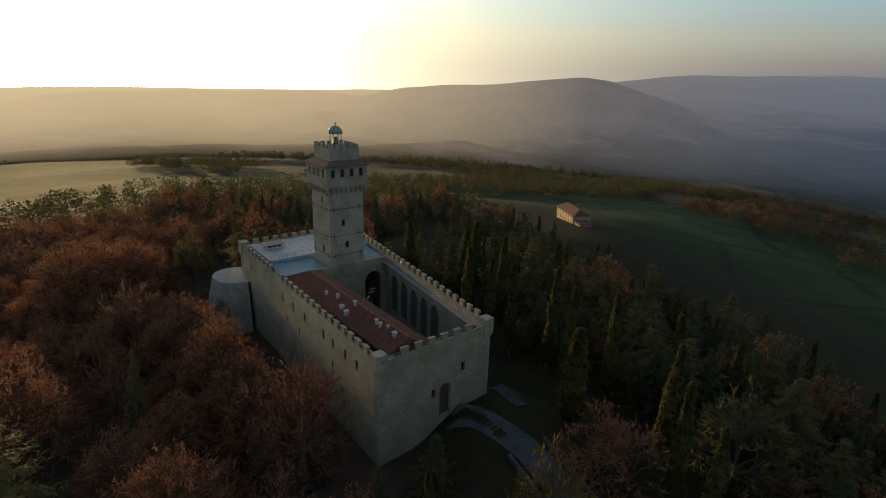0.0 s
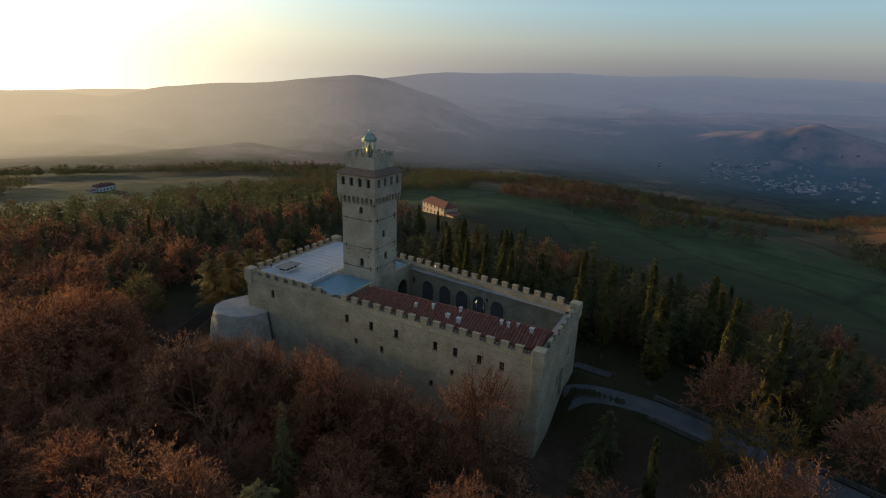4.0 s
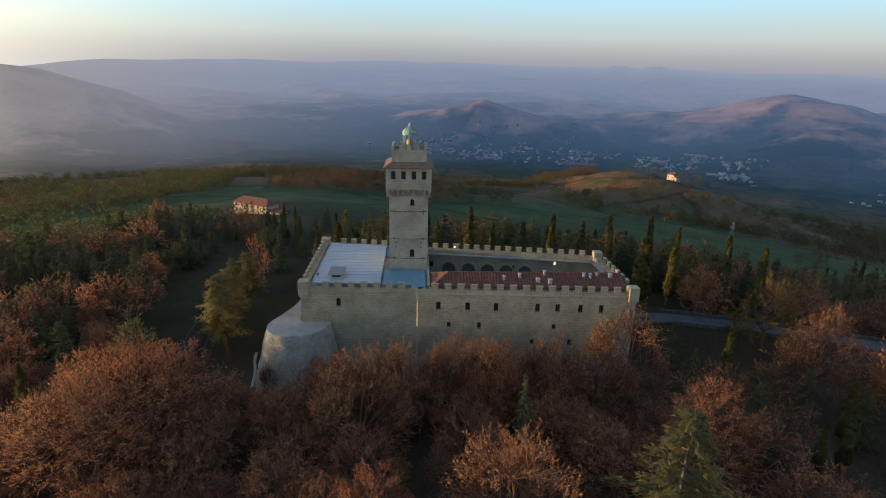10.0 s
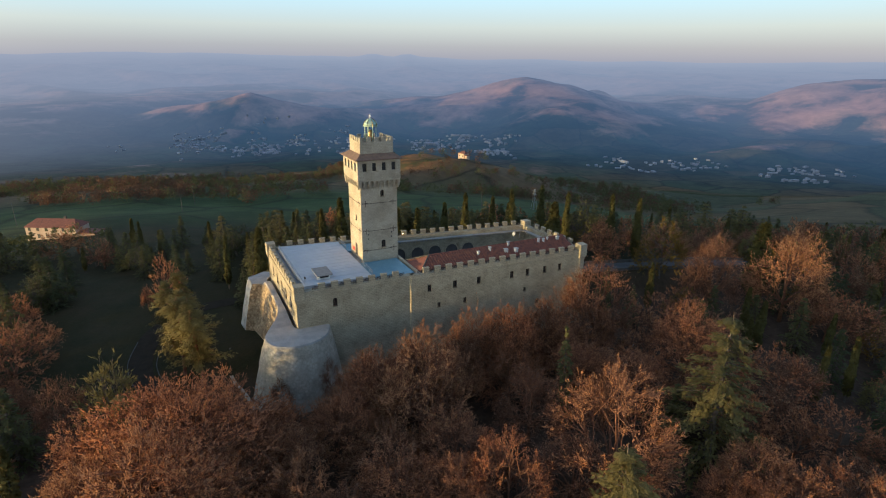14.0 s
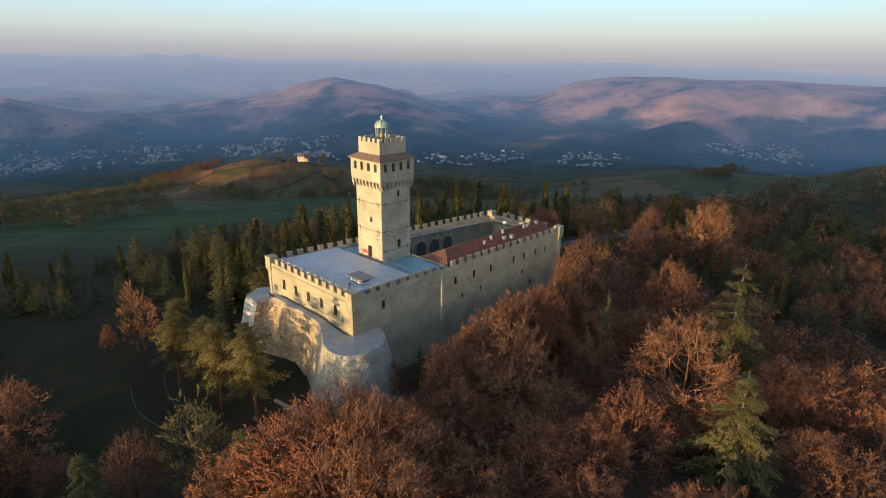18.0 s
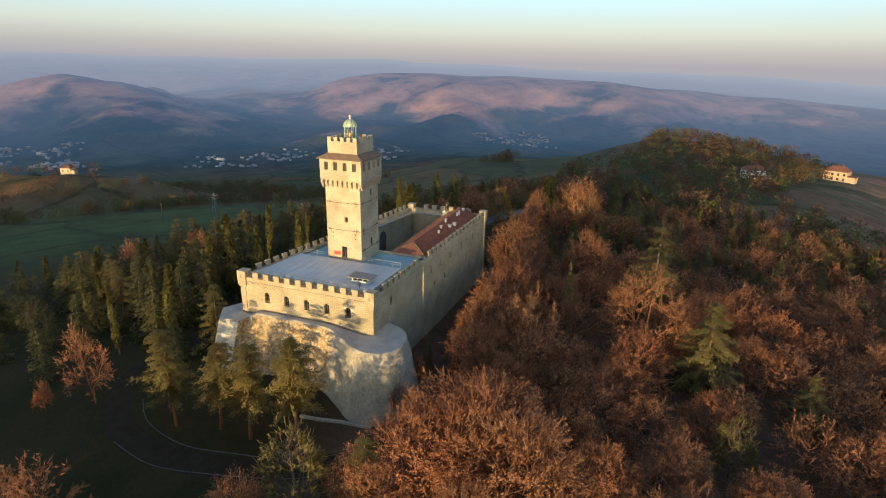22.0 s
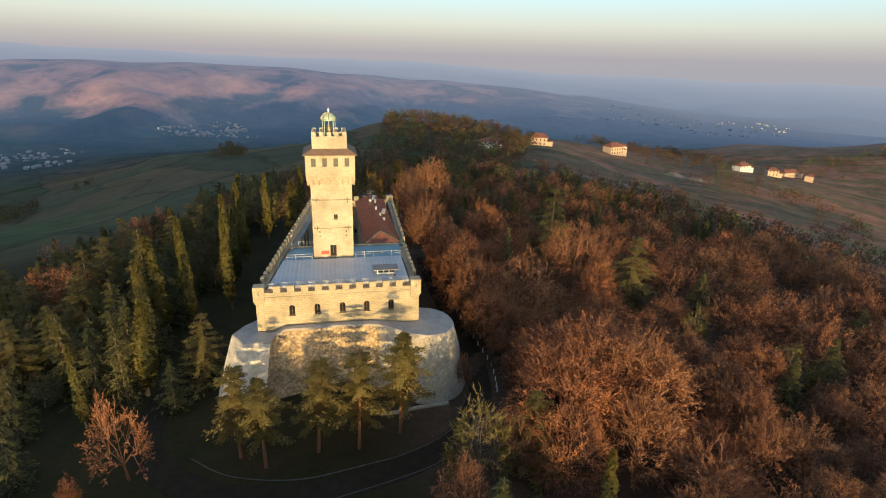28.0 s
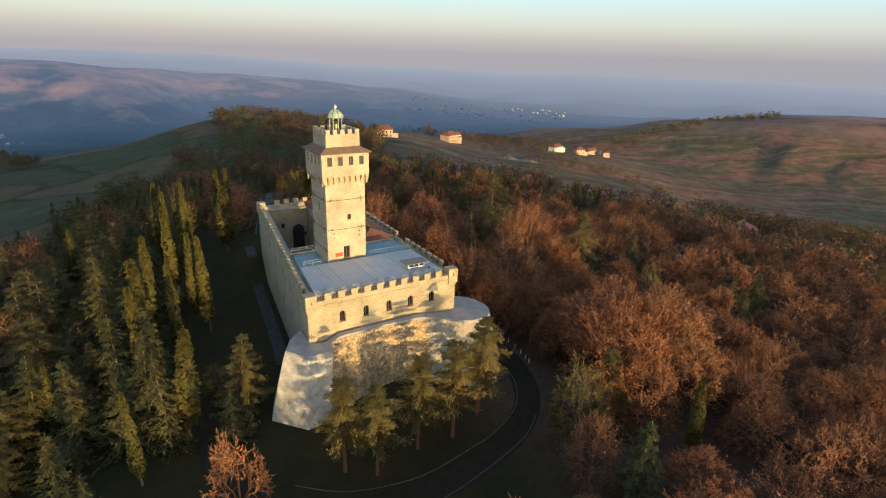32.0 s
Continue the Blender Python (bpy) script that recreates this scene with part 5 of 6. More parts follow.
for s in range(3):
    KINDS["dark"].append(tree_kind("fir_tree", "dark green conifer with drooping layered boughs", conifer(50 + s, 15, 4.6, 17, 24, 0.05, 0.32, 0.36, 0.4), M_BARK, M_NEEDLE, "dark conifers", 0.3, 0.6, 0.4))
for s in range(2):
    KINDS["cypress"].append(tree_kind("cypress_tree", "slim dark green cypress tree", cypress(70 + s, 15, 1.5, 1500, 0.33), M_BARK, M_CYPRESS, "cypresses", 0.4, 0.3))
for s in range(2):
    KINDS["cedar"].append(tree_kind("cedar_tree", "olive green cedar with layered boughs", conifer(80 + s, 17, 6.8, 13, 125, 0.05, 0.20, 0.22, 0.3, 0.8), M_BARK, M_PINE, "cedars", 0.3, 0.6, 0.4))
for s in range(3):
    KINDS["pine"].append(tree_kind("pine_tree", "tall pine with bare trunk and olive crown", conifer(90 + s, 15, 3.6, 13, 150, 0.36, 0.12, 0.20, 0.6, 0.45), M_PALE_BARK, M_PINE, "lawn pines", 0.6, 0.7, 0.4))
KINDS["gold"].append(tree_kind("golden_tree", "broad tree with golden yellow leaves", broadleaf(41, 11, 4.6, (7, 6, 4), 4, 2400, 0.20), M_BARK, M_GOLD, "golden trees"))
for s in range(2):
    KINDS["bush"].append(tree_kind("holm_oak", "dense evergreen tree with olive leaves", broadleaf(45 + s, 12, 4.0, (8, 6, 4), 4, 3000, 0.20), M_BARK, M_PINE, "evergreen trees"))
KINDS["holm"].append(tree_kind("holm_oak", "dense dark evergreen tree with small leaves", broadleaf(48, 12, 4.0, (8, 6, 4), 4, 3000, 0.20), M_BARK, M_NEEDLE, "evergreen trees"))
TALL = {"russet": 14.3, "russet_near": 14.3, "bare": 14.3, "bare_near": 14.3, "dark": 15, "cypress": 15, "cedar": 17, "pine": 15, "gold": 11.5, "bush": 12.5, "holm": 12.5}
used = set()


def plant(kind, x, y, top=None, girth=1.0, which=None):
    """Stand a tree on the ground, scaled so that it reaches the height top."""
    pool = KINDS[kind]
    i = random.randrange(len(pool)) if which is None else which
    z = ground_z(x, y)
    k = (top - z) / TALL[kind] if top is not None else random.uniform(0.75, 1.1)
    m = pose(x, y, z, random.uniform(-3, 3), random.uniform(-3, 3), random.uniform(0, 360))
    if (kind, i) in used:
        t = copy_thing(pool[i], m)
    else:
        used.add((kind, i))
        t = pool[i]
        t.matrix_basis = m
    t.scale = (k * girth, k * girth, k)
    return t


PLACED = []


def put(kind, x, y, top=None, girth=1.0, which=None):
    PLACED.append((x, y))
    if kind == "cedar":
        PLACED.extend(((x + 4, y - 5), (x - 3, y - 6), (x + 6, y + 1)))
    return plant(kind, x, y, top, girth, which)


# trees that stand out, one by one
for i, (x, y, top) in enumerate(((-1.1, -17.6, 3.8), (2.6, -20.3, 3.5), (9.9, -18.5, 4.4), (15.8, -18.8, 5.0), (22.3, -15.8, 7.0))):
    put("pine", x, y, top, (1.0, 1.05, 1.0, 1.05, 1.05)[i], i % 3)
put("russet", -15.3, -20.0, 3.0, 0.68, 0)
put("russet_near", -20.5, -25.0, -5.5, 0.6, 1)
put("bush", 31.2, -29.2, 4.6, 0.8, 0)
put("bare_near", 27.2, -36.0, 0.8, 0.9)
put("bare_near", 19.0, -43.0, -3.5, 0.9)
put("russet_near", 12.0, -47.0, -3.5, 0.9)
for x, y, top, g in ((52, -17, 8, 1.4), (47, -22, 7, 1.25), (58, -22, 7.5, 1.25), (54, -30, 3, 1.0), (44, -30, 2, 1.0), (54.5, -6, 0.5, 1.0), (70.7, 16, 2.5, 1.0), (71, 32, 8.5, 1.1), (57, 62, 6, 1.0), (44, 35, 5.0, 0.9), (48, 20, 3, 0.9), (62, -8, 1, 1.0)):
    put("russet_near", x, y, top, g)
for x, y, top in ((58, 28, 3.5), (39, 57, 10.5), (42.5, 41, 5), (43.8, 16, 2.5), (42.6, 31, 1.5)):
    put("bare_near", x, y, top, 1.0)
put("cedar", 82.2, 24.3, 7.0, 1.2, 0)
put("cedar", 72.6, 50.3, 12.0, 1.15, 1)
put("dark", 56.0, 36.2, 6.0, 0.55)
put("bush", 84.8, 1.4, -1.5, 0.8)
put("cypress", 45.0, -39.2, 0.6, 1.3)
for x, y, top in ((43.5, -7, -2.5), (44.0, 1, -2), (43.2, 12, 0.5), (43.4, 24, 3.5), (42.5, 31.5, 4.0), (42, 47, 4.0)):
    put("bare_near", x, y, top, 0.85)
for x, y, top in ((47, -7, -0.5), (46, 4, 1.0), (51.4, 12.8, 7.5), (43.5, 8, 3.0), (42.5, 34, 5.0), (51, -11, 1.5), (51, 1, 1.5), (43, 17, 4.5), (42.5, 27, 4.5), (42.5, 43, 4.5), (42.5, 51, 4.5)):
    put("russet_near", x, y, top, 1.0)
put("dark", 34.2, 9.5, -3.0, 0.6)
put("bare_near", 33.6, 3.5, -2.5, 0.7)
put("bare_near", 34.5, -4.5, -4.0, 0.7)
put("gold", 25.0, 89.6, 9.5, 0.9)
put("bare_near", 37.8, 91.5, 10.0, 0.9)
put("russet_near", 48.1, 103.3, 11.0, 1.0)
put("cypress", 37.0, 108.0, 8.5, 2.2)
put("cypress", 2.4, 73.2, 9.3, 2.0)
put("cypress", -21.0, 22.6, 10.0, 1.3)
put("cypress", -18.5, 0.8, 6.0, 1.6)
put("cypress", -22.3, 18.0, 7.0, 1.2)
for x, y, top in ((-9.5, 33.5, 9), (-11, 40, 8), (-10.5, 47, 9), (-13, 55, 10), (-9.5, 62, 9), (-12, 70, 10), (-14, 81, 10), (-6, 84, 9), (-16, 26, 7), (-19, 34, 10), (4, 92, 10), (8, 98, 9)):
    put("cypress", x, y, top, 1.0)
for x, y, top, g in ((-20.5, 14, 5, 0.9), (-21, -1, 4.5, 0.8), (-22, 28, 8, 1.1), (-27, 36, 8, 1.1), (-26.5, 2, 3, 1.1), (-30, -18, 1, 0.9), (-32, 6, 3, 1.1), (-26, 14, 5, 1.1), (-23, 8, 4, 0.9)):
    put("dark", x, y, top, g)
put("bush", -9, 93, 7, 1.1)

# a clearing with a house, and the lane's car
PLACED.extend((x, y) for x in range(170, 212, 6) for y in range(18, 54, 6))
PLACED.extend(((129, 25), (125, 21), (121, 17), (134, 29)))


WOOD_EDGE = {0: 400, 90: 400, 100: 170, 125: 125, 150: 102, 186: 102, 200: 118, 212: 142, 225: 180, 240: 212, 290: 215, 310: 400, 360: 400}


def wood_kind(x, y, roll):
    if x > 36 and y < 75:
        return "russet" if roll < 0.66 else "bare" if roll < 0.87 else "cedar" if roll < 0.91 else "bush" if roll < 0.95 else "dark"
    if y > 66 and x > -8:
        return "dark" if roll < 0.34 else "russet" if roll < 0.55 else "bare" if roll < 0.72 else "cypress" if roll < 0.84 else "bush" if roll < 0.94 else "gold"
    if y < -30 and x > 0:
        return "russet" if roll < 0.45 else "bare" if roll < 0.65 else "bush" if roll < 0.82 else "dark"
    if y < -30:
        return "dark" if roll < 0.66 else "holm" if roll < 0.80 else "cypress" if roll < 0.92 else "russet" if roll < 0.97 else "bare"
    if y < 25 and x < 0:
        return "dark" if roll < 0.55 else "cypress" if roll < 0.72 else "holm" if roll < 0.90 else "cedar"
    return "dark" if roll < 0.40 else "cypress" if roll < 0.52 else "holm" if roll < 0.70 else "cedar" if roll < 0.88 else "russet" if roll < 0.96 else "bare"


def open_ground(x, y):
    if -9 < x < (42 if y < 40 else 36) and -14 < y < 66:
        return True
    if -46 < x < 42 - max(0, (-y - 5)) * 0.55 and -40 < y <= -9:
        return True
    if -9 < x < 4 and 0 < y < 100:
        return True
    if -5 < x - ROAD_X(y) < 13 and 60 < y < 112 or abs(x - ROAD_X(y)) < 5 and 60 < y < 140:
        return True
    return False


rng = random.Random(5)
step = 7.6
gx = -170
while gx < 200:
    gy = -150
    while gy < 215:
        x, y = gx + rng.uniform(-3, 3), gy + rng.uniform(-3, 3)
        az, r = polar(x, y)
        roll, lot = rng.random(), rng.random()
        gy += step
        limit = min(165 if 10 < az < 110 else 150, between(WOOD_EDGE, az))
        if r > limit or open_ground(x, y) or lot < 0.02:
            continue
        if any((x - a) ** 2 + (y - b) ** 2 < 32 for a, b in PLACED):
            continue
        kind = wood_kind(x, y, roll)
        z = ground_z(x, y)
        tall = TALL[kind] * rng.uniform(0.72, 1.02) * (0.86 if x > 30 else 0.95)
        if kind in ("dark", "cypress", "holm") and x < 0:
            tall = TALL[kind] * rng.uniform(0.45, 0.95)
            if lot > (0.62 if y < 0 else 0.78 if y < 12 else 0.92):
                continue
        if 33 < x < 43 and 5 < y < 62:
            tall *= 0.82
        if kind in ("russet", "bare") and 34 < x < 92 and -52 < y < 50:
            kind += "_near"
        plant(kind, x, y, z + tall, rng.uniform(1.1, 1.5) if kind[:4] in ("russ", "bare", "bush", "holm") else rng.uniform(1.0, 1.35))
    gx += step


# a second, closer stand of conifers along the western edge of the lawn
rng = random.Random(15)
for k in range(170):
    x, y = rng.uniform(-62, -13 if k % 2 else -24), rng.uniform(-8, 112)
    if y < 26 and x > -21 or any((x - a) ** 2 + (y - b) ** 2 < 14 for a, b in PLACED):
        continue
    PLACED.append((x, y))
    kind = "dark" if rng.random() < 0.4 else "cypress" if rng.random() < 0.3 else "cedar" if rng.random() < 0.5 else "holm"
    plant(kind, x, y, ground_z(x, y) + TALL[kind] * rng.uniform(0.45, 0.95), rng.uniform(0.95, 1.4))


HOUSES = ((-165, -62.8), (185.5, 355), (130, 316), (270, 386), (285, 412), (404, 380), (432, 372), (476, 372), (466, 388), (189.7, 39.5), (180, 76), (-424, 277), (-169, -385))


# far woods as one mass of clumps each
def far_woods(name, label, mat, spots, seed, size):
    rng = random.Random(seed)
    verts, faces = [], []
    for x, y, tall in spots:
        z = ground_z(x, y)
        for _ in range(84):
            a, u = rng.uniform(0, 6.28), rng.random()
            r = 4.6 * math.sqrt(rng.random()) * (1 - 0.5 * u)
            leaf(verts, faces, Vector((x + math.cos(a) * r, y + math.sin(a) * r, z + tall * (0.25 + 0.75 * u))), size, rng)
    ob = new(name, tag_mesh(name, verts, faces, mat))
    return tagged(ob, label, "woods", kind="stuff")


rng = random.Random(9)
spots = {"r": [], "d": []}
for _ in range(30000):
    az, r = rng.uniform(0, 360), math.sqrt(rng.uniform(140 ** 2, 700 ** 2))
    x, y = HUB[0] + r * math.cos(radians(az)), HUB[1] + r * math.sin(radians(az))
    n = noise.noise((x / 130, y / 130, 5.5))
    ok = False
    if abs(x - 294) < 22 and abs(y - 312) < 26:
        continue
    if any((x - a) ** 2 + (y - b) ** 2 < 330 for a, b in HOUSES):
        continue
    knoll = math.hypot(x + 428, (y - 268) * 1.2)
    russet = 0.3
    if 62 < az < 100:
        ok, russet = r < (300 + 190 * (az < 83) - 3 * max(0, 74 - az) ** 1.4 if az < 90 else 250), 0.55
    elif 8 < az <= 62:
        ok, russet = r < 225 + 60 * n or (n > 0.38 and rng.random() < 0.25), 0.75
    elif az > 290 or az <= 8:
        ok, russet = r < 240 or n > 0.25, 0.75
    elif 200 < az <= 290:
        ok, russet = r < between(WOOD_EDGE, az) + 20 * n or (r > 300 and n > 0.08), 0.18
    elif az < 130:
        ok, russet = r < between(WOOD_EDGE, az) or (r > 250 and n > 0.30), 0.35
    elif knoll < 46:
        ok, russet = rng.random() < 0.4, 0.6
    elif math.hypot(x + 375, y + 50) < 62:
        ok, russet = True, 0.9
    elif r > 470 and 150 < az < 172 and abs(y - 205) < 30:
        ok, russet = n > -0.2, 0.8
    else:
        ok, russet = r > 290 and (n > 0.22 or abs(noise.noise((x / 150, y / 150, 8.8))) < 0.035), 0.4
    if ok and rng.random() < 0.75:
        spots["r" if rng.random() < russet else "d"].append((x, y, rng.uniform(7, 12)))
for k in range(150):
    u = k / 149 + rng.uniform(-0.01, 0.01)
    if noise.noise((u * 9, 3.3, 0)) > -0.12:
        x, y = 560 + 290 * u, 446 - 60 * u * u
        spots["d" if rng.random() < 0.7 else "r"].append((x + rng.gauss(0, 5), y + rng.gauss(0, 9), rng.uniform(5, 11)))
far_woods("far_russet_woods", "brown winter woods on the far slopes", M_WOODS, spots["r"], 21, 0.58)
far_woods("far_evergreen_woods", "dark evergreen woods on the far slopes", M_NEEDLE, spots["d"], 22, 0.58)


# ---- paths, posts, houses, poles ----
def ribbon(name, line, width, mat, label, lift=0.05, height=0.0, category="path", kind="structure"):
    pts = smooth_line(line, 10)
    verts, faces = [], []
    for i, p in enumerate(pts):
        d = (pts[min(i + 1, len(pts) - 1)] - pts[max(i - 1, 0)]).normalized()
        side = Vector((-d.y, d.x)) * width / 2
        for q in (p + side, p - side):
            z = ground_z(q.x, q.y)
            verts += [(q.x, q.y, z + lift + height), (q.x, q.y, z - 0.4)]
    for i in range(len(pts) - 1):
        a = i * 4
        faces += [(a, a + 2, a + 6, a + 4), (a, a + 4, a + 5, a + 1), (a + 2, a + 3, a + 7, a + 6)]
    ob = new(name, tag_mesh(name, verts, faces, mat))
    return tagged(ob, label, category, kind=kind)


ribbon("path", [(38.5, 60), (38.2, 40), (38.7, 20), (39, 5), (37, -8), (31, -18), (20, -24.4), (8, -26.5), (-5, -24), (-14, -16), (-16, -6), (-14, 8)], 4.4, M_GRAVEL, "dark gravel path curving round the bastion")
ribbon("kerb", [(36.2, 2), (35.2, -8), (32.2, -13.9), (28.7, -17.5), (23.6, -20.3), (18.2, -22.1), (8, -23.6), (-2, -21.4), (-8, -17)], 0.14, M_KERB, "thin worn stone kerb of the gravel path", 0.03, 0.05, "kerb")
ribbon("kerb", [(31, -20.4), (25.6, -24), (16, -27.2), (6, -28.6), (-3, -27)], 0.14, M_KERB, "thin worn stone kerb of the gravel path", 0.03, 0.05, "kerb")
ribbon("low_wall", [(19.6, -11.2), (22.4, -10.8), (26.7, -9.6), (31.4, -8.9)], 0.5, M_CRAG, "low pale stone wall at the foot of the bastion", 0.1, 0.35, "wall")
ribbon("road", [(16.6, 61.6), (14.0, 66), (ROAD_X(76), 76), (ROAD_X(86), 86), (ROAD_X(99), 99), (ROAD_X(115), 115), (ROAD_X(140), 140)], 5.0, M_ROAD, "grey gravel drive leading to the gate", category="road")
for off in (-3.4, 3.6):
    ribbon("low_wall", [(ROAD_X(y) + off, y) for y in (75, 82, 92, 108, 122)], 0.4, M_KERB, "low grey stone wall along the drive", 0.1, 0.6, "wall")
ribbon("pavement", [(-0.6, 13), (0.7, 22), (3.0, 40), (5.6, 60), (6.4, 67)], 2.4, M_PAVED, "grey paved strip along the foot of the wall", 0.08, 0.1, "pavement")
flight = thing("garden_steps", "worn stone garden steps down the lawn", "steps", at=(9.2, -10.2, 0))
for i in range(9):
    yy = -0.55 * i
    zz = ground_z(9.2 - 0.09 * i, -10.2 + yy)
    part("step", box(blank(), -0.09 * i - 0.8, -0.09 * i + 0.8, yy - 0.2, yy + 0.2, zz - 0.3, zz + 0.10, 0.02), M_KERB, flight)
post = thing("marker_post", "short white marker post beside the path", "post", "path marker posts")
part("shaft", tube(blank(), (0, 0, -0.3), (0, 0, 1.0), 0.11, 0.09, 8), M_WHITE, post)
part("cap", lathe(blank(), [(0.12, 1.0), (0.12, 1.06), (0.05, 1.14)], 8), M_KERB, post)
line = smooth_line([(43.2, 64), (40.6, 48), (39.6, 36), (40.3, 24), (41.1, 12), (41.8, 1), (40.6, -7)], 4)
for i, p in enumerate(line):
    m = pose(p.x, p.y, ground_z(p.x, p.y), 0, 0, i * 40)
    if i == 0:
        post.matrix_basis = m
    else:
        copy_thing(post, m)


def far_house(x, y, long, wide, tall, rz, wall, label, rows=2, z=None, roof=None):
    h = thing("house", label, "house", "far houses", (x, y, (ground_z(x, y) if z is None else z)), rz)
    part("wall", box(blank(), -long / 2, long / 2, -wide / 2, wide / 2, -3, tall), wall, h)
    bm = blank()
    o = 0.5
    r = [bm.verts.new(p) for p in ((-long / 2 - o, -wide / 2 - o, tall), (long / 2 + o, -wide / 2 - o, tall), (long / 2 + o, wide / 2 + o, tall), (-long / 2 - o, wide / 2 + o, tall), (-long / 2 + wide * 0.3, 0, tall + wide * 0.32), (long / 2 - wide * 0.3, 0, tall + wide * 0.32))]
    for f in ((0, 1, 5, 4), (1, 2, 5), (2, 3, 4, 5), (3, 0, 4), (3, 2, 1, 0)):
        bm.faces.new([r[i] for i in f])
    part("roof", bm, roof or M_TILE, h, "" if roof else "red tiled roof")
    if rows > 1:
        part("chimney", box(blank(), long * 0.15, long * 0.15 + 0.8, 0.4, 1.2, tall + 0.4, tall + wide * 0.32 + 0.9), M_KERB, h)
        x0, x1, y0 = long / 2 - 0.2, long / 2 + long * 0.35, wide * 0.42
        part("wing", box(blank(), x0, x1, -y0, y0 * 0.6, -3, tall * 0.55), wall, h)
        part("wing_roof", prism(blank(), [(x0, -y0 - 0.5), (x1 + 0.5, -y0 - 0.5), (x1 + 0.5, y0 * 0.6 + 0.5), (x0, y0 * 0.6 + 0.5)], tall * 0.55, tall * 0.55 + 0.45), M_TILE, h)
    if rows:
        n = max(2, int(long / 3.2))
        for k in range(rows):
            for i in range(n):
                cx = -long / 2 + (i + 0.5) * long / n
                for sy in (-1, 1):
                    y0 = sy * wide / 2
                    part("window", box(blank(), cx - 0.6, cx + 0.6, min(y0, y0 + sy * 0.05), max(y0, y0 + sy * 0.05), 0.9 + k * 3, 2.5 + k * 3), M_DARK, h)
    return h


far_house(-165, -62.8, 22, 9, 5.5, 62, M_PINK, "long low house with arcade among trees")
far_house(185.5, 355, 13, 10, 6.5, -28, M_PINK, "warm plastered hillside house with red roof")
far_house(130, 316, 12, 8, 5.5, 10, M_WHITE, "white hillside house among trees")
far_house(270, 386, 16, 10.5, 6.8, 20, M_PINK, "large hillside house with red roof")
far_house(286, 398, 11, 8, 8, 60, M_WHITE, "white outbuilding by the large house")
far_house(404, 380, 15, 9, 5.5, 15, M_WHITE, "low white farmhouse on the slope")
far_house(432, 372, 10, 8, 5.5, -20, M_PINK, "low farmhouse with red roof on the slope")
far_house(466, 388, 20, 8, 5, 10, M_PINK, "long farm building with red roof on the slope")
far_house(476, 372, 9, 7, 6, 40, M_PINK, "small pink house with red roof on the slope")
far_house(189.7, 39.5, 12, 9, 5.5, 30, M_PINK, "small house with red roof in the woods")
far_house(180, 76, 9, 6, 3.5, 60, M_KERB, "small grey shed in the woods", 1)
far_house(-424, 277, 9, 7, 4.2, 20, M_PINK, "farmhouse on top of the western knoll")
far_house(-169, -385, 16, 8, 4, 10, M_WHITE, "white farm buildings beyond the woods")
# the town in the valley
rng = random.Random(77)
done = 0
ZONES = ((163, 181, 1130, 1500), (163, 181, 1130, 1500), (176, 187, 1220, 1400), (168, 176, 1150, 1420), (150, 164, 1180, 1400), (145, 152, 1040, 1380), (111, 139, 1000, 1200), (97, 107, 1320, 1500), (45, 61, 1750, 2150))
rest = blank()
while done < 860:
    zone = rng.choice(ZONES)
    az, r = rng.uniform(zone[0], zone[1]), rng.uniform(zone[2], zone[3])
    x, y = HUB[0] + r * math.cos(radians(az)), HUB[1] + r * math.sin(radians(az))
    if noise.noise((x / 90, y / 90, 2.2)) < -0.1 + rng.uniform(0, 0.35):
        continue
    big = rng.random() < 0.12
    long, broad, tall, turn = rng.uniform(15, 26) if big else rng.uniform(5, 9), rng.uniform(4, 6.5), rng.uniform(2, 3.8), rng.uniform(0, 180)
    if done < 270:
        far_house(x, y, long, broad, tall, turn, M_TOWN, "pale town building in the valley", 0, None, M_TOWN)
    else:
        # the smaller houses between them, joined
        long, broad = min(long, 9), broad * 0.75
        start = len(rest.verts)
        box(rest, -long / 2, long / 2, -broad / 2, broad / 2, -3, tall)
        rest.verts.ensure_lookup_table()
        bmesh.ops.transform(rest, matrix=pose(x, y, ground_z(x, y), 0, 0, turn), verts=rest.verts[start:])
    done += 1
far_town = bpy.data.meshes.new("far_town")
rest.to_mesh(far_town)
rest.free()
far_town.materials.append(M_TOWN)
tagged(new("far_town", far_town), "small pale houses scattered in the valley", "town", kind="stuff")


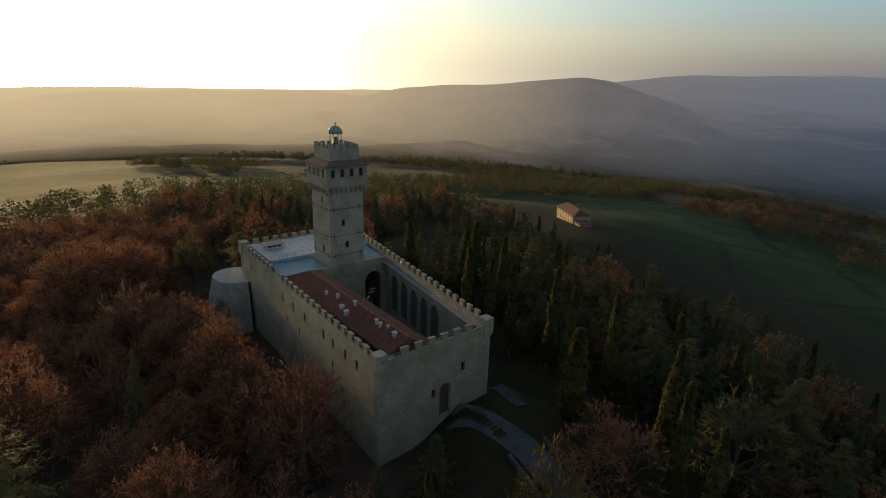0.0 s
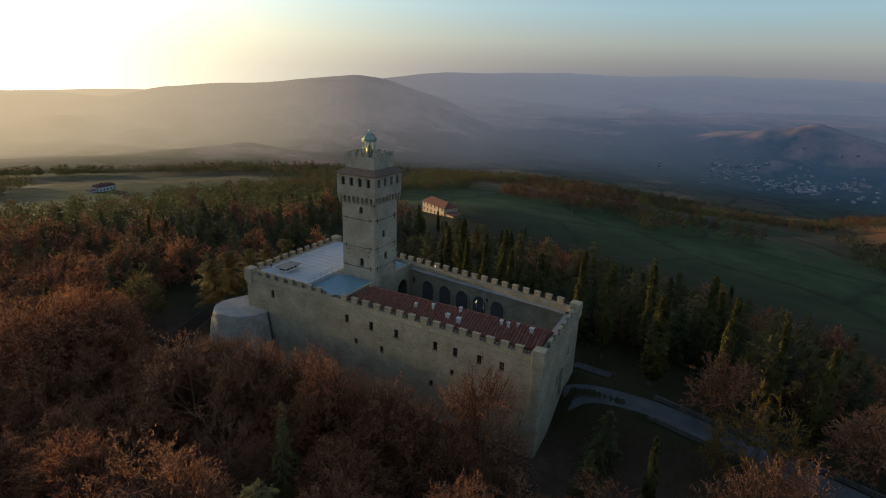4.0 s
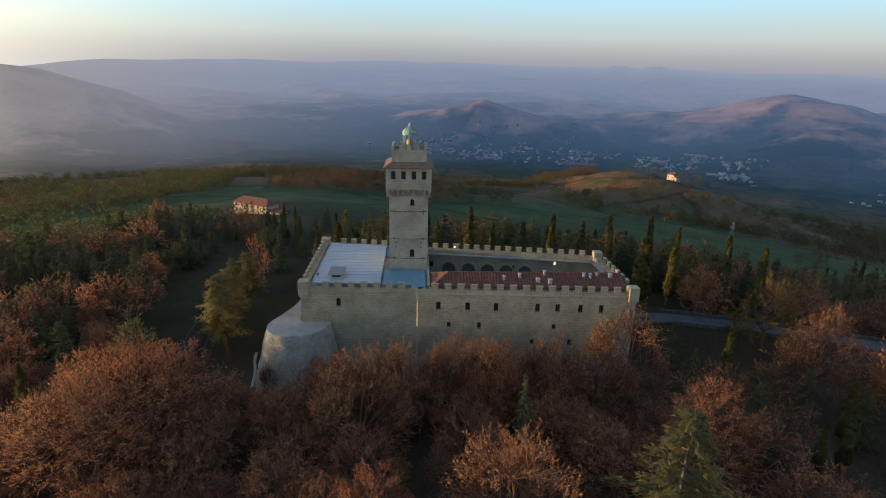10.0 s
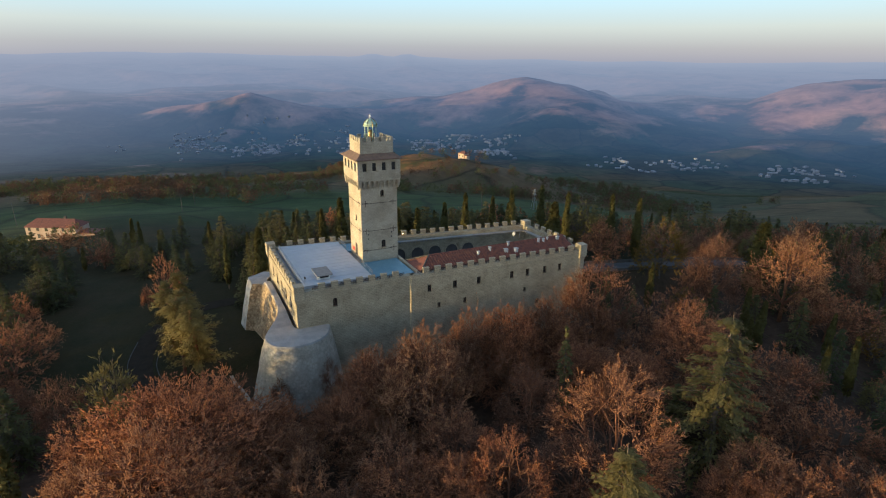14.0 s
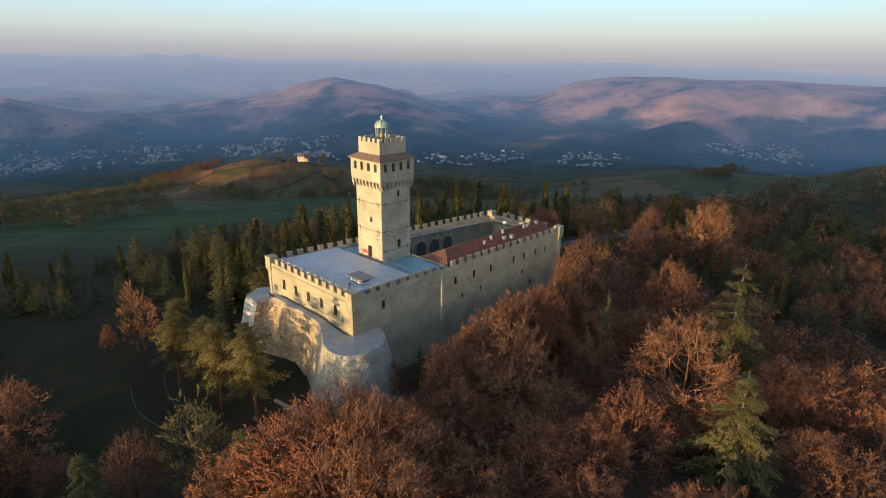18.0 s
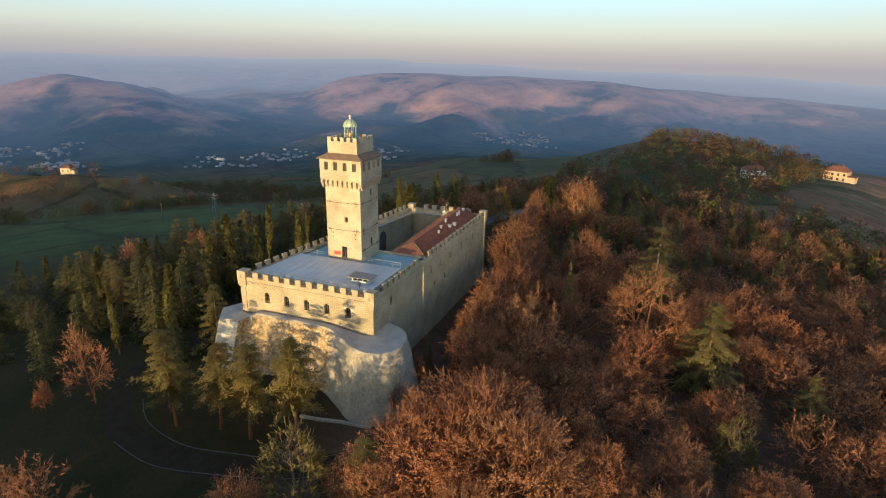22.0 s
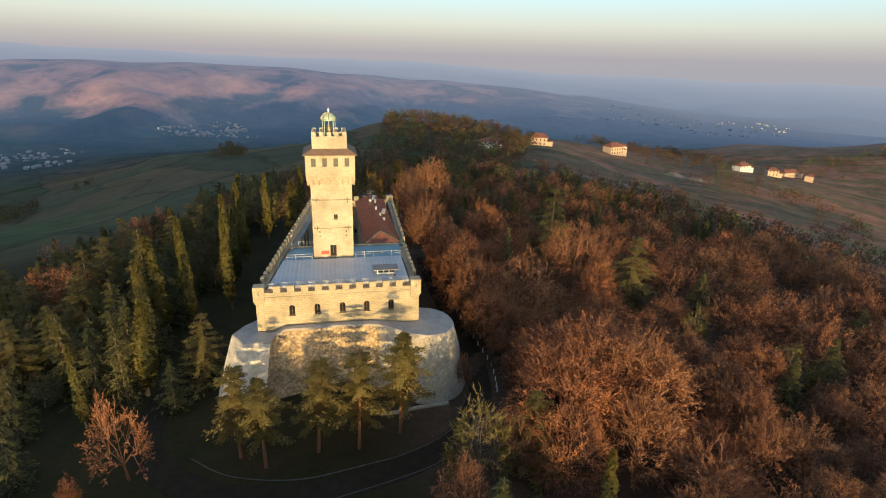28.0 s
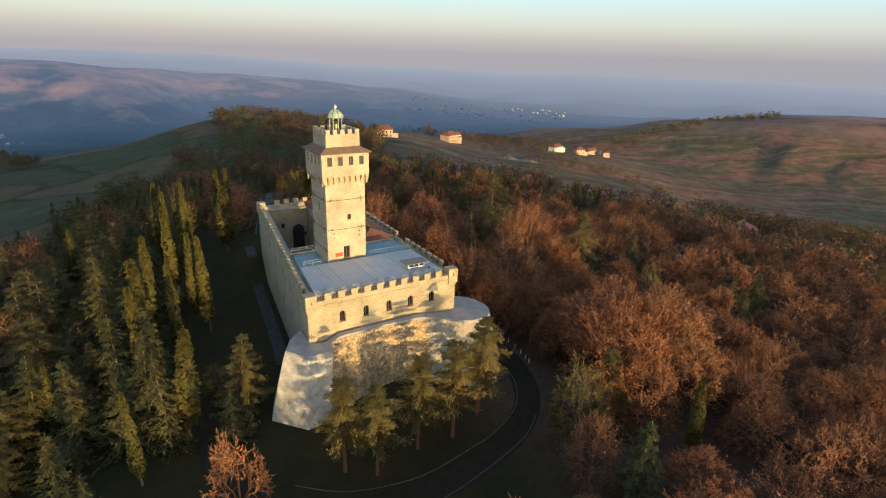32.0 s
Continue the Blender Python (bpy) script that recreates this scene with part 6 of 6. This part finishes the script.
def pole(x, y, tall, lattice=False):
    z = ground_z(x, y)
    if lattice:
        p = thing("power_pylon", "grey lattice power pylon in the fields", "pylon", "power pylons", (x, y, z))
        for sx, sy in ((-1, -1), (1, -1), (1, 1), (-1, 1)):
            part("leg", tube(blank(), (sx * 1.6, sy * 1.6, -1), (sx * 0.25, sy * 0.25, tall), 0.14, 0.08, 5), M_RAIL, p)
        for zz in (0.3, 0.5, 0.7, 0.88):
            w = 1.6 + (0.25 - 1.6) * zz
            for a, b in (((-w, -w), (w, -w)), ((w, -w), (w, w)), ((w, w), (-w, w)), ((-w, w), (-w, -w))):
                part("brace", tube(blank(), (*a, tall * zz), (*b, tall * (zz + 0.12)), 0.06, sides=4), M_RAIL, p)
        for zz in (0.78, 0.9):
            part("cross_arm", tube(blank(), (-3, 0, tall * zz), (3, 0, tall * zz), 0.09, sides=5), M_RAIL, p)
    else:
        p = thing("utility_pole", "pale slender utility pole on the slope", "pole", "utility poles", (x, y, z))
        part("mast", tube(blank(), (0, 0, -1), (0, 0, tall), 0.2, 0.12, 8), M_KERB, p)
        part("cross_arm", box(blank(), -0.9, 0.9, -0.08, 0.08, tall - 0.8, tall - 0.65), M_KERB, p)


for x, y, tall, lat in POLES:
    pole(x, y, tall, lat)

# ---- small things on the roofs ----
hut = thing("roof_hatch", "low glazed roof hatch with flat lid on the deck", "roof hatch", at=(22.4, 6.0, 6.9))
part("curb", box(blank(), -1.7, 1.7, -1.0, 1.0, 0, 0.25, 0.02), M_WHITE, hut)
for sx in (-1.55, -0.5, 0.5, 1.55):
    for sy in (-0.88, 0.88):
        part("post", box(blank(), sx - 0.07, sx + 0.07, sy - 0.07, sy + 0.07, 0.25, 0.8), M_WHITE, hut)
part("glazing", box(blank(), -1.58, 1.58, -0.86, 0.86, 0.252, 0.79), M_GLASS, hut, "dark glazing")
part("lid", box(blank(), -2.25, 2.25, -1.45, 1.45, 0.802, 0.95, 0.03), M_LID, hut, "flat weathered grey lid")
flood = thing("floodlight", "small floodlight fixed to the deck edge", "floodlight", at=(23.6, 2.6, 6.9))
part("stand", box(blank(), -0.05, 0.05, -0.05, 0.05, 0, 0.5), M_IRON, flood)
part("head", box(blank(), -0.25, 0.25, -0.12, 0.12, 0.5, 0.8, 0.03), M_IRON, flood)
dish = thing("satellite_dish", "white satellite dish on the tiled roof", "satellite dish", at=(22.7, 47.2, 8.85))
part("arm", tube(blank(), (0, 0, -0.1), (0, 0, 0.9), 0.04, sides=6), M_RAIL, dish)
o = part("bowl", lathe(blank(), [(0.04, 0), (0.2, 0.04), (0.34, 0.11), (0.36, 0.13)], 16), M_VENT, dish, "white bowl")
o.matrix_basis = pose(0, 0, 0.9, 60, 0, 30)
antenna = thing("antenna_mast", "thin metal aerial mast on the tiled roof", "antenna", at=(22.9, 48.5, 8.85))
part("mast", tube(blank(), (0, 0, -0.1), (0, 0, 3.2), 0.045, 0.03, 6), M_RAIL, antenna)
for zz in (2.4, 2.9):
    part("element", box(blank(), -0.7, 0.7, -0.02, 0.02, zz, zz + 0.04), M_RAIL, antenna)
lampv = thing("wall_lamp", "small lit wall lamp on the west parapet", "lamp", at=(4.4, 29.3, 6.75))
n = Nodes("lamp_glow", 0.4)
n.bsdf.inputs["Emission Color"].default_value = (1.0, 0.75, 0.4, 1)
n.bsdf.inputs["Emission Strength"].default_value = 3.0
part("bulb", lathe(blank(), [(0.06, 0), (0.22, 0.1), (0.22, 0.34), (0.06, 0.44)], 10), n.mat, lampv, "glowing bulb")
part("bracket", box(blank(), -0.05, 0.05, -0.3, 0.05, -0.1, 0.0), M_IRON, lampv)

# ---- a car and a bare clay bank on the eastern slope ----
car = thing("car", "small white car parked on the lane in the woods", "car", at=(129.4, 25.3, ground_z(129.4, 25.3)), rz=35)
bm = box(blank(), -2.0, 2.0, -0.85, 0.85, 0.3, 0.85, 0.12)
part("body", bm, M_WHITE, car)
bm = prism(blank(), [(-1.5, -0.72), (0.9, -0.72), (0.9, 0.72), (-1.5, 0.72)], 0.85, 1.4)
for vert in bm.verts:
    if vert.co.z > 1.2:
        vert.co.x *= 0.72
        vert.co.y *= 0.88
part("cabin", bm, M_GLASS, car, "dark glazed cabin")
part("roof", box(blank(), -1.06, 0.62, -0.62, 0.62, 1.402, 1.46, 0.02), M_WHITE, car)
for sx in (-1.25, 1.25):
    for sy in (-0.8, 0.8):
        part("wheel", tube(blank(), (sx, sy - 0.1, 0.31), (sx, sy + 0.1, 0.31), 0.31, sides=14), M_DARK, car)

verts, faces = [], []
for i in range(41):
    for k in range(9):
        u, w = i / 40, k / 8
        x, y = 286 + 14 * u + 13 * (w - 0.5), 330 - 44 * u + 5 * (w - 0.5)
        broken = noise.noise((x / 7, y / 7, 0.2)) + 0.5 * noise.noise((x / 2.5, y / 2.5, 3))
        edge = min(1.0, 6 * u, 6 * (1 - u)) * math.sin(math.pi * (0.06 + 0.88 * w))
        verts.append((x, y + 2.5 * broken, ground_z(x, y) - 0.5 + edge * (2.0 + 1.6 * broken) * (0.5 + w)))
faces = [(i * 9 + k, i * 9 + k + 1, i * 9 + k + 10, i * 9 + k + 9) for i in range(40) for k in range(8)]
tagged(new("clay_bank", tag_mesh("clay_bank", verts, faces, M_CLAY)), "bare pale clay bank on the brown slope", "bank")
